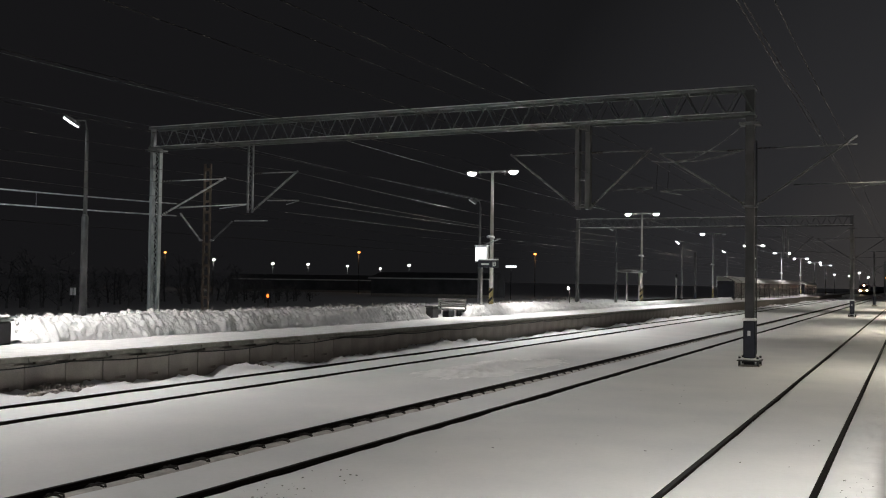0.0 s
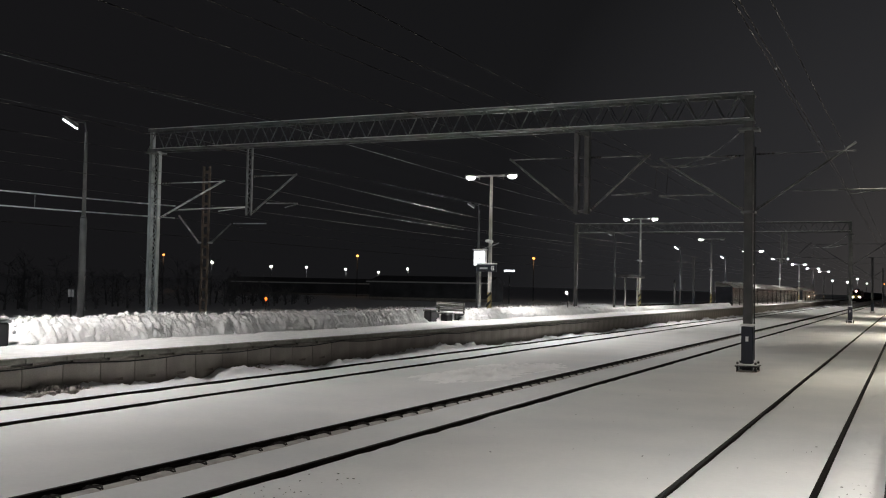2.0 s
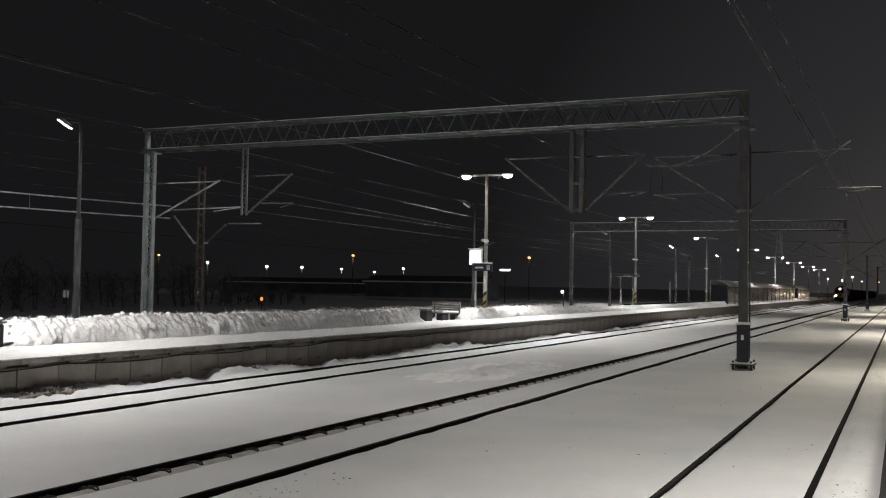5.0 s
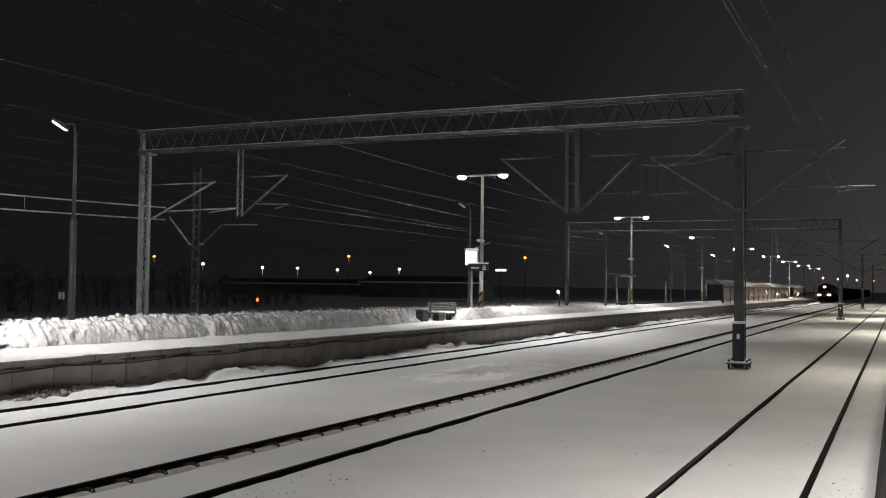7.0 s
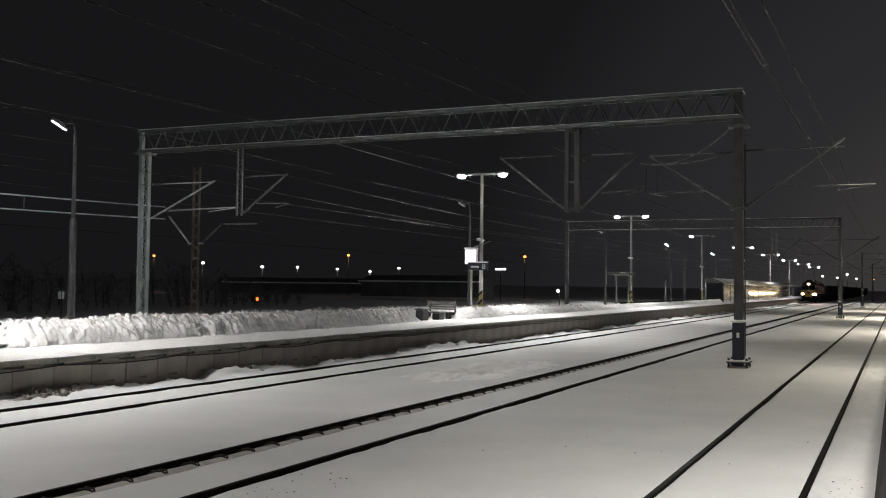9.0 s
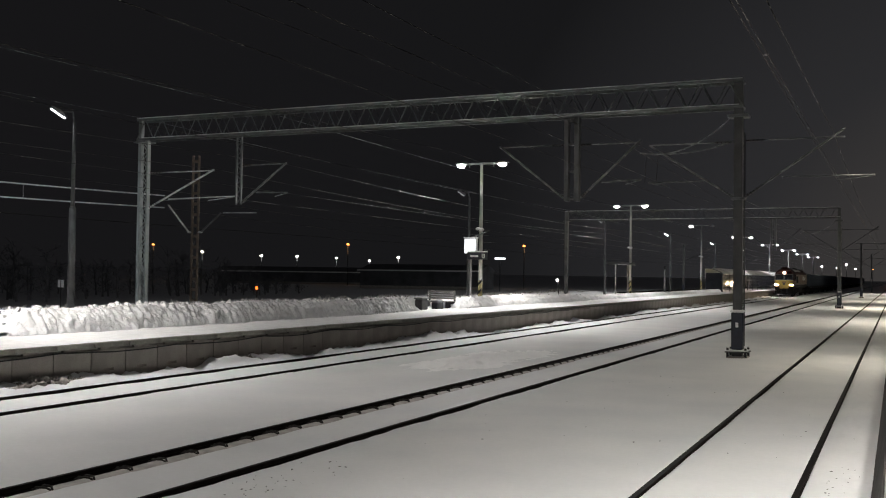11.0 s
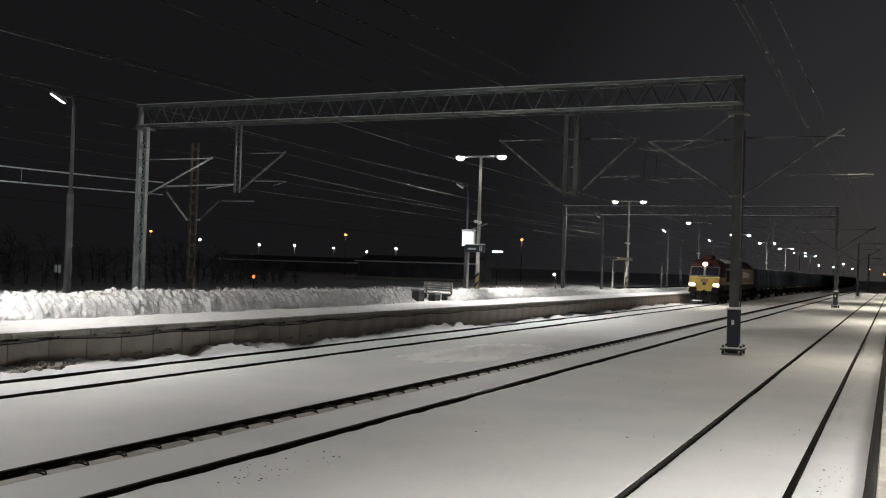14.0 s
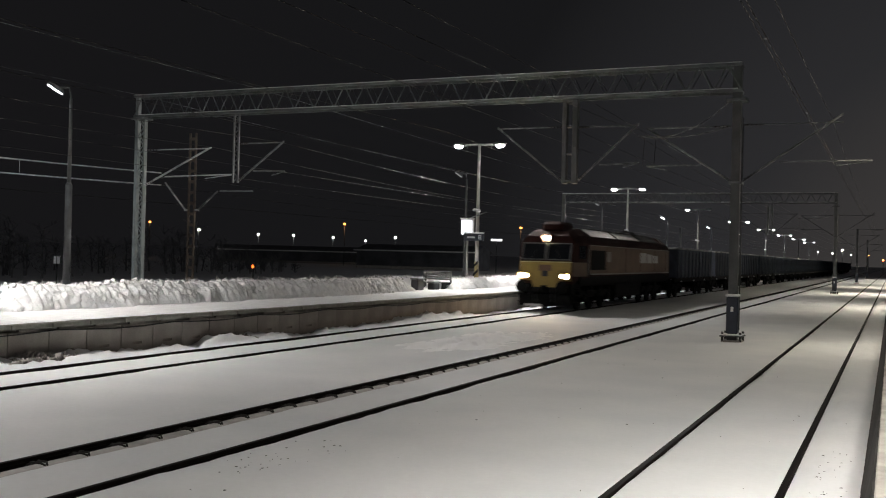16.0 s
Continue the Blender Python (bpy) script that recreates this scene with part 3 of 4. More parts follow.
def wire(name, x, z, sag, r, mat, label, drop_to=None, supports=SUPPORTS):
    pts = []
    for a, b in zip(supports, supports[1:]):
        steps = 16
        for i in range(steps):
            u = i / steps
            pts.append(Vector((x, a + (b - a) * u, z - sag * 4 * u * (1 - u))))
    pts.append(Vector((x, supports[-1], z)))
    bm = new_bm()
    ring = 5
    rows = []
    for p in pts:
        rows.append([bm.verts.new((p.x + r * math.cos(2 * math.pi * k / ring), p.y, p.z + r * math.sin(2 * math.pi * k / ring))) for k in range(ring)])
    for a, b in zip(rows, rows[1:]):
        for k in range(ring):
            bm.faces.new((a[k], b[k], b[(k + 1) % ring], a[(k + 1) % ring]))
    t = part(name, bm, mat)
    tagged(t, label, "overhead wire", "overhead wires")
    if drop_to is not None:
        a, b = supports[0], supports[1]
        for u in (0.16, 0.33, 0.5, 0.67, 0.84):
            top = z - sag * 4 * u * (1 - u)
            part("dropper", tube(new_bm(), (x, a + (b - a) * u, top - drop_to), (x, a + (b - a) * u, top), 0.012, n=4), mat, t)
    return t


for x, zm, zc in ((T3 + 0.06, 6.45, 5.2), (T2, 6.35, 5.15), (T1, 6.35, 5.15), (T0 + 0.3, 6.05, 5.03), (-20.0, 6.15, 5.1)):
    wire("messenger_wire", x, zm, 0.42, 0.0085, WIRE_M, "sagging messenger wire of the overhead line")
    wire("contact_wire", x + 0.05, zc, 0.03, 0.007, WIRE_M, "straight copper contact wire over a track")
twin = wire("contact_wire", T3 + 0.17, 5.2, 0.03, 0.007, WIRE_M, "straight copper contact wire over a track")
for y in (13.6, 20.5):
    part("wire_clamp", tube(new_bm(), (T3 + 0.11, y, 5.2), (T3 + 0.17, y, 5.2), 0.012, n=6), ARM_M, twin)
for x in (-21.0, -26.45):
    wire("feeder_wire", x, 8.12, 0.25, 0.010, STEEL_M, "rime-dusted feeder wire lying over the gantry beam")
for x in (-12.9, -10.2):
    wire("feeder_wire", x, 8.12, 0.2, 0.011, WIRE_M, "feeder wire lying over the gantry beam")
# over the yard: rime paled for lamplight up to the lattice mast, bare beyond
for z, d in ((6.55, 0.70), (5.86, None)):
    wire("yard_wire", TF, z, 0.42, 0.034, LAMPLIT_RIME_M, "rimed wire over the distant yard, its colour lifted for lamplight", d, (-18.0, 45.0))
    wire("yard_wire", TF, z, 0.42, 0.014, WIRE_M, "dull wire over the distant yard", None, (45.0, 105.0, 165.0, 225.0))
wire("contact_wire", TF - 6, 5.3, 0.03, 0.02, WIRE_M, "dull wire over the distant yard")


# ---- lamps ----
def double_lamp(x, y, z0, label, group, both=True):
    t = thing("platform_lamp", pose(x, y, z0), label, "lamp post", group)
    top = LAMP_Z - z0
    pole = part("pole", tube(new_bm(), (0, 0, 0), (0, 0, top), 0.105, 0.062, n=12), POLE_M, t)
    part("base_band", tube(new_bm(), (0, 0, 0.02), (0, 0, 1.25), 0.109, 0.106, n=12), YELLOW_M, pole, "yellow warning band")
    bm = new_bm()
    for k in range(3):
        z = 0.15 + 0.4 * k
        pr = [(-0.112, z), (0.112, z + 0.22), (0.112, z + 0.36), (-0.112, z + 0.14)]
        prism(bm, pr, -0.111, -0.1095, "y")
    part("hazard_stripe", bm, BLACK_M, pole)
    part("cross_arm", tube(new_bm(), (-0.8, 0, top), (0.8, 0, top), 0.035, n=8), POLE_M, t)
    part("arm_snow", box(new_bm(), -0.75, 0.75, -0.03, 0.03, top + 0.03, top + 0.055, 0.01), BANK_M, t)
    for s in (-1, 1):
        bm = ball(new_bm(), (s * 1.02, 0, top + 0.05), 0.36, 2, (1, 0.55, 0.24))
        tube(bm, (s * 0.70, 0, top + 0.02), (s * 0.95, 0, top + 0.05), 0.05, 0.09, n=8)
        h = part("lamp_head", bm, PAINT_M, t)
        lit = s < 0 or both
        part("lamp_lens", ball(new_bm(), (s * 1.06, 0, top - 0.02), 0.22, 2, (1, 0.75, 0.62)), LIT_COOL if lit else MILKY_M, h, "glowing white lens" if lit else "milky lens of a lamp that is out")
        part("bracket", tube(new_bm(), (s * 0.62, 0, top), (s * 0.62, 0, top - 0.16), 0.02, n=6), PAINT_M, t)
    part("speaker_ring", ball(ball(new_bm(), (0.06, -0.1, 3.66), 0.13, 2, (1, 1, 0.7)), (-0.12, -0.06, 3.7), 0.12, 2, (1, 1, 0.6)), WHITE_M, pole, "snow-capped white horn speaker")
    return t


lamp = double_lamp(LAMP_X, LAMP_YS[2], 0.76, "grey twin-headed platform lamp, lit, in ploughed snow", "lamps along the far platform")
for i, y in enumerate(LAMP_YS):
    if i not in (2, DEAD_LAMP):
        copy_thing(lamp, pose(LAMP_X, y, 0.76))
double_lamp(LAMP_X, LAMP_YS[DEAD_LAMP], 0.76, "grey twin-headed platform lamp with one head out", "lamps along the far platform", False)
for y in NEAR_LAMP_YS:
    tagged(copy_thing(lamp, pose(NEAR_LAMP_X, y, 0.76)), "grey twin-headed lamp on the near platform, lit", group="lamps along the near platform")


def yard_lamp(x, y, top, lit, label):
    t = thing("yard_lamp", pose(x, y, -0.25), label, "lamp post", "single yard lamps")
    bm = tube(new_bm(), (0, 0, 0), (0, 0, top * 0.6), 0.135, 0.12, n=12)
    tube(bm, (0, 0, top * 0.6), (0, 0, top * 0.61), 0.12, 0.075, n=12)
    tube(bm, (0, 0, top * 0.61), (0, 0, top - 0.05), 0.075, 0.055, n=12)
    part("pole", bm, PAINT_M, t)
    bm = tube(new_bm(), (0, 0, top - 0.1), (-0.06, -0.03, top + 0.3), 0.03, n=6)
    tube(bm, (-0.06, -0.03, top + 0.3), (-0.34, -0.18, top + 0.3), 0.03, n=6)
    part("arm", bm, PAINT_M, t)
    tilt = pose(-0.48, -0.26, top + 0.24, 0, 34, 28)
    h = part("lamp_head", prism(new_bm(), [(-0.30, 0.0), (-0.26, 0.10), (0.14, 0.15), (0.26, 0.08), (0.28, 0.0)], -0.17, 0.17, "y"), PAINT_M, t)
    h.matrix_basis = tilt
    part("lamp_lens", box(new_bm(), -0.27, 0.25, -0.15, 0.15, -0.05, -0.002, 0.02), lit, h, "glowing white lens")
    return t


FLOOD, DIM_FLOOD = glow("lit_floodlight", (0.95, 0.97, 1.0), 12.0), glow("dim_floodlight", (0.95, 0.97, 1.0), 0.3)
for y in YARD_LAMP_YS:
    yard_lamp(YARD_X, y, 7.75, DIM_FLOOD if 50 < y < 100 else FLOOD, "single-headed grey lamp mast behind the platform")

# ---- street lights of the town, far behind the yard ----
STREET = [(-148, 212.8, 6.5, "w"), (-140.5, 217.7, 6.5, "w"), (-141.2, 238.8, 6.5, "w"), (-98.8, 171.4, 8, "o"), (-138.8, 253.3, 6, "w"),
          (-115.1, 225.3, 6.5, "w"), (-147, 170.8, 8, "o"), (-136, 173.5, 6.5, "w"), (-65.6, 181.7, 8, "o"),
          (-15.6, 363.5, 7.5, "w"), (-17.8, 508, 7.5, "w"), (-10.7, 527, 7.5, "o"), (-24.1, 468, 7.5, "w"), (-27, 420, 7.5, "w")]
for x, y, z, k in STREET:
    t = thing("street_lamp", pose(x, y, 0.0), "distant sodium street lamp, lit" if k == "o" else "distant white street lamp, lit", "street lamp", "distant street lamps")
    part("pole", tube(new_bm(), (0, 0, -0.5), (0, 0, z - 0.1), 0.09, n=6), DARK_M, t)
    part("lamp_head", ball(new_bm(), (0, 0, z), 0.32 if k == "w" else 0.28, 2, (1, 1, 0.7)), LIT_ORANGE if k == "o" else LIT_FAR, t)
    if y < 430:
        lamp_light("lamp_light", (x, y, z - 0.5), (x, y, 0), 90 if k == "o" else 220, (1.0, 0.55, 0.25) if k == "o" else FAR_W, spread=165)


# ---- locomotive; its own space: front at y 0, the train behind it along +y ----
def wheelset(parent, y, r=0.53):
    bm = new_bm()
    for s in (-1, 1):
        tube(bm, (s * 0.69, 0, 0), (s * 0.82, 0, 0), r, n=20)
        tube(bm, (s * 0.66, 0, 0), (s * 0.69, 0, 0), r + 0.03, n=20)
    tube(bm, (-0.8, 0, 0), (0.8, 0, 0), 0.09, n=8)
    for k in range(6):
        a = k * math.pi / 3
        for s in (-1, 1):
            tube(bm, (s * 0.82, 0, 0), (s * 0.826, 0.35 * math.cos(a), 0.35 * math.sin(a)), 0.03, n=4)
    w = part("wheelset", bm, UNDER_M, parent)
    w.location = (0, y, r)
    return w


def bogie(parent, y, base, count):
    bm = new_bm()
    half = base / 2 + 0.7
    for s in (-1, 1):
        box(bm, s * 0.98 - 0.09, s * 0.98 + 0.09, -half, half, 0.55, 0.85, 0.03)
        for k in range(count):
            yy = -base / 2 + base * k / (count - 1)
            box(bm, s * 1.03 - 0.12, s * 1.03 + 0.12, yy - 0.17, yy + 0.17, 0.36, 0.72, 0.03)
            tube(bm, (s * 1.05, yy + 0.32, 0.5), (s * 1.05, yy + 0.32, 0.95), 0.09, n=8)
    box(bm, -0.9, 0.9, -0.3, 0.3, 0.6, 1.05, 0.03)
    b = part("bogie", bm, UNDER_M, parent)
    b.location = (0, y, 0)
    return b, [wheelset(b, -base / 2 + base * k / (count - 1)) for k in range(count)]


LOCO_LEN = 20.2


def hood(x, y0, y1, z, r):
    """A short open tube, added to shade a lamp and cut its spill."""
    bm, n, rings = new_bm(), 16, []
    for y, q in ((y1, r), (y0, r), (y0, r - 0.012), (y1, r - 0.012)):
        rings.append([bm.verts.new((x + q * math.cos(2 * math.pi * k / n), y, z + q * math.sin(2 * math.pi * k / n))) for k in range(n)])
    for a, b in zip(rings, rings[1:]):
        for k in range(n):
            bm.faces.new((a[k], a[(k + 1) % n], b[(k + 1) % n], b[k]))
    return bm



def locomotive():
    t = thing("locomotive", pose(T1, 345, 0), "maroon diesel locomotive with gold band and yellow nose", "locomotive")
    # body shell along the train
    side = [(-1.32, 1.50), (-1.32, 2.93), (-1.24, 3.10), (-1.02, 3.30), (-0.62, 3.58), (0.62, 3.58), (1.02, 3.30), (1.24, 3.10), (1.32, 2.93), (1.32, 1.50)]
    body = part("body", prism(new_bm(), side, 2.3, LOCO_LEN - 2.3, "y"), LOCO_RED_M, t, "maroon body shell")
    for end in (0, 1):
        bm = new_bm()
        # rings of the cab from the nose backwards: y, half width, floor, waist, roof
        rings = [(0.0, 1.10, 1.18, 2.08, 2.10), (0.02, 1.17, 1.16, 2.10, 2.14), (0.26, 1.19, 1.16, 2.90, 2.97), (0.36, 1.20, 1.2, 2.94, 3.22),
                 (0.62, 1.23, 1.3, 2.93, 3.42), (1.2, 1.30, 1.4, 2.93, 3.52), (2.32, 1.32, 1.5, 2.93, 3.60)]
        prev = None
        for y, w, lo, mid, hi in rings:
            if end:
                y = LOCO_LEN - y
            k = min(1, (hi - mid) / 0.8)
            o = [(-w, lo), (-w, 2.05 if mid > 2.2 else mid - 0.01), (-w, mid), (-w + 0.26 * k, mid + (hi - mid) * 0.55), (-w + 0.7 * k, hi), (w - 0.7 * k, hi), (w - 0.26 * k, mid + (hi - mid) * 0.55),
                 (w, mid), (w, 2.05 if mid > 2.2 else mid - 0.01), (w, lo)]
            ring = [bm.verts.new((a, y, b)) for a, b in o]
            if prev:
                for i in range(len(ring)):
                    j = (i + 1) % len(ring)
                    bm.faces.new((prev[i], prev[j], ring[j], ring[i]))
            else:
                bm.faces.new(ring)
            prev = ring
        bm.faces.new(prev)
        bmesh.ops.recalc_face_normals(bm, faces=bm.faces[:])
        part("cab", bm, LOCO_RED_M, t, "maroon driving cab")
    # yellow nose panel with stepped lower edge
    nose = part("nose_panel", prism(new_bm(), [(-1.15, 1.30), (-1.15, 2.10), (1.15, 2.10), (1.15, 1.30), (0.62, 1.30), (0.52, 1.02), (-0.52, 1.02), (-0.62, 1.30)], -0.045, 0.0, "y"),
                LOCO_YEL_M, t, "warning-yellow nose panel")
    part("nose_rim", box(new_bm(), -1.17, 1.17, -0.055, 0.0, 2.085, 2.13, 0.01), YELLOW_M, nose)
    part("nose_crest", box(new_bm(), -0.28, 0.28, -0.058, -0.047, 1.72, 1.98, 0.005), LOCO_GOLD_M, nose, "faded plain crest plate")
    part("coupling_socket", box(new_bm(), -0.14, 0.14, -0.1, -0.05, 1.48, 1.72, 0.02), BLACK_M, nose)
    for s in (-1, 1):
        p = part("headlight_box", box(new_bm(), s * 0.92 - 0.24, s * 0.92 + 0.24, -0.10, -0.047, 1.33, 1.70, 0.03), LOCO_YEL_M, nose, "yellow light housing")
        part("headlight", ball(new_bm(), (s * 1.01, -0.10, 1.50), 0.115, 2, (1.0, 0.35, 0.9)), HEADLIGHT, p, "blazing headlight")
        for x, r in ((s * 1.01, 0.132), (s * 0.80, 0.100)):
            part("added_light_hood", hood(x, -0.26, -0.08, 1.50, r), LOCO_YEL_M, p)
        part("marker_light", ball(new_bm(), (s * 0.80, -0.10, 1.50), 0.085, 2, (1.0, 0.35, 1.0)), HEADLIGHT, p, "blazing marker light")
    top = part("top_light_box", box(new_bm(), -0.22, 0.22, 0.12, 0.42, 2.98, 3.28, 0.03), LOCO_RED_M, t)
    part("top_headlight", ball(new_bm(), (0, 0.11, 3.12), 0.125, 2, (1.2, 0.35, 0.85)), HEADLIGHT, top, "blazing top headlight")
    part("added_light_hood", hood(0, -0.06, 0.13, 3.12, 0.20), LOCO_RED_M, top)
    # windscreens, in frames that lean back
    for s in (-1, 1):
        lean = math.degrees(math.atan2(0.24, 0.85))
        f = part("windscreen", box(new_bm(), -0.49, 0.49, -0.012, 0.012, -0.34, 0.34, 0.004), DARKGLASS_M, t, "dark windscreen")
        f.matrix_basis = pose(s * 0.56, 0.125, 2.55, -lean)
        bm = new_bm()
        for a, b, c, d in ((-0.54, 0.54, 0.34, 0.38), (-0.54, 0.54, -0.38, -0.34), (-0.54, -0.49, -0.34, 0.34), (0.49, 0.54, -0.34, 0.34)):
            box(bm, a, b, -0.02, 0.02, c, d)
        part("windscreen_frame", bm, PAINT_M, f, "pale grey windscreen frame")
        part("wiper", tube(new_bm(), (s * 0.1, -0.03, -0.33), (s * -0.15, -0.03, 0.1), 0.01, n=4), BLACK_M, f)
    # roof gear
    part("roof_horn_cover", box(new_bm(), -0.46, 0.46, 0.75, 2.5, 3.38, 3.86, 0.13), LOCO_RED_M, t)
    for y0, y1, w in ((4.2, 8.6, 0.62), (9.0, 13.2, 0.66), (14.0, 17.2, 0.58)):
        hatch = part("roof_hatch", box(new_bm(), -w, w, y0, y1, 3.582, 3.66, 0.04), UNDER_M, t)
        bm = new_bm()
        for k in range(int((y1 - y0) / 0.35)):
            box(bm, -w + 0.1, w - 0.1, y0 + 0.15 + k * 0.35, y0 + 0.28 + k * 0.35, 3.662, 3.69)
        part("roof_grille", bm, DARK_M, hatch)
    for s in (-1, 1):
        for y0, y1 in ((3.2, 7.6), (8.2, 12.5), (13.0, 16.8)):
            # first two panels pale to imitate lamps reflected in them, the last dark
            q = part("roof_panel", box(new_bm(), -0.29, 0.29, y0, y1, -0.012, 0.012, 0.004), POLE_M if y0 < 13 else UNDER_M, t, "pale metal roof-slope panel, lamp reflection put into its colour" if y0 < 13 else "dark roof-slope panel without the painted lamp reflection")
            q.matrix_basis = pose(s * 0.83, 0, 3.452, 0, s * 35.0, 0)
    bm = box(new_bm(), -0.4, 0.4, 13.35, 14.3, 3.55, 3.80, 0.06)
    tube(bm, (0, 13.8, 3.78), (0, 13.8, 3.90), 0.2, n=12)
    part("exhaust_stack", bm, UNDER_M, t)
    # sides: gold band, windows, doors, louvres
    for s in (-1, 1):
        band = part("gold_band", box(new_bm(), s * 1.321, s * 1.335, 2.12, LOCO_LEN - 1.1, 1.62, 2.86), LOCO_GOLD_M, body, "wide gold band")
        part("band_rail", box(new_bm(), s * 1.321, s * 1.36, 2.3, LOCO_LEN - 1.0, 1.56, 1.62), COPE_M, body, "pale lower rail")
        cheek = part("cab_band", box(new_bm(), s * -0.03, s * 0.014, 0.02, 1.66, 1.5, 2.10, 0.006), LOCO_GOLD_M, body)
        cheek.matrix_basis = pose(s * 1.178, 0.03, 0, 0, 0, -s * 6.0)
        pane = part("cab_window", box(new_bm(), s * -0.03, s * 0.012, 0.72, 1.5, 2.25, 2.82, 0.01), DARKGLASS_M, body)
        pane.matrix_basis = pose(s * 1.178, 0.03, 0, 0, 0, -s * 6.0)
        part("cab_door", box(new_bm(), s * 1.31, s * 1.34, 1.74, 2.1, 1.45, 2.95, 0.01), LOCO_RED_M, body)
        g = part("intake_grille", box(new_bm(), s * 1.33, s * 1.352, 2.25, 4.7, 1.78, 2.66), UNDER_M, band, "black air-intake grille")
        bm = new_bm()
        for k in range(11):
            box(bm, s * 1.35, s * 1.365, 2.3, 4.65, 1.80 + k * 0.078, 1.83 + k * 0.078)
        part("louvre_set", bm, UNDER_M, g)
        bm = new_bm()
        for y in (4.9, 8.6, 11.8, 15.2, 18.2):
            box(bm, s * 1.335, s * 1.345, y, y + 0.05, 1.66, 2.82)
        part("panel_seams", bm, LOCO_RED_M, band)
        part("side_plate", box(new_bm(), s * 1.337, s * 1.343, 5.0, 5.75, 2.14, 2.62), COPE_M, band, "small pale data plate")
        for k, (y, w) in enumerate(((11.7, 1.5), (13.35, 1.2), (14.7, 1.4))):
            part("side_mark", box(new_bm(), s * 1.337, s * 1.341, y, y + w, 2.12, 2.66 - 0.06 * k), POLE_M, band, "pale unreadable lettering bar")
        for z0, z1, y0, y1 in ((2.86, 2.885, 2.35, LOCO_LEN - 1.2), (1.62, 2.86, 2.06, 2.115)):
            part("band_trim", box(new_bm(), s * 1.321, s * 1.345, y0, y1, z0, z1), COPE_M, body, "thin pale trim line")
        part("handrail", tube(new_bm(), (s * 1.38, 1.72, 1.5), (s * 1.38, 1.72, 2.7), 0.018, n=6), STEEL_M, t)
        # side skirts and tank
        part("solebar", box(new_bm(), s * 1.15, s * 1.30, 0.8, LOCO_LEN - 0.8, 1.15, 1.5, 0.02), UNDER_M, t)
        for e, y in ((-1, 0.0), (1, LOCO_LEN)):
            bm = tube(new_bm(), (s * 0.89, y, 1.05), (s * 0.89, y + e * 0.45, 1.05), 0.11, n=12)
            tube(bm, (s * 0.89, y + e * 0.45, 1.05), (s * 0.89, y + e * 0.52, 1.05), 0.25, n=16)
            part("buffer", bm, UNDER_M, t)
            bm = new_bm()
            for z in (0.35, 0.65, 0.95):
                box(bm, s * 1.05, s * 1.35, 0.35, 0.75, z, z + 0.05)
            box(bm, s * 1.05, s * 1.09, 0.35, 0.75, 0.35, 1.2)
        part("cab_steps", bm, UNDER_M, t)
    part("front_beam", box(new_bm(), -1.14, 1.14, 0.0, 0.5, 0.78, 1.2, 0.03), UNDER_M, t)
    part("snowplough", prism(new_bm(), [(-1.15, 0.22), (-1.15, 0.72), (1.15, 0.72), (1.15, 0.22)], -0.08, 0.05, "y"), UNDER_M, t)
    part("coupling_hook", box(new_bm(), -0.08, 0.08, -0.45, 0.0, 0.9, 1.1, 0.03), UNDER_M, t)
    for x in (-0.45, -0.3, 0.3, 0.45):
        bm = tube(new_bm(), (x, -0.06, 1.0), (x * 1.1, -0.18, 0.6), 0.025, n=6)
        tube(bm, (x * 1.1, -0.18, 0.6), (x, -0.06, 0.4), 0.025, n=6)
        part("brake_hose", bm, BLACK_M, t)
    part("plough_snow", box(new_bm(), -0.9, -0.1, -0.16, 0.0, 0.20, 0.30, 0.04), BANK_M, t, "clump of packed snow")
    part("fuel_tank", box(new_bm(), -1.15, 1.15, 7.4, 12.8, 0.4, 1.3, 0.12), UNDER_M, t)
    part("underframe", box(new_bm(), -1.1, 1.1, 0.5, LOCO_LEN - 0.5, 1.05, 1.5), UNDER_M, t)
    sets = []
    for y in (4.2, LOCO_LEN - 4.2):
        _, w = bogie(t, y, 3.9, 3)
        sets += w
    return t, sets


loco, loco_wheels = locomotive()

WAGON_LEN = 14.0


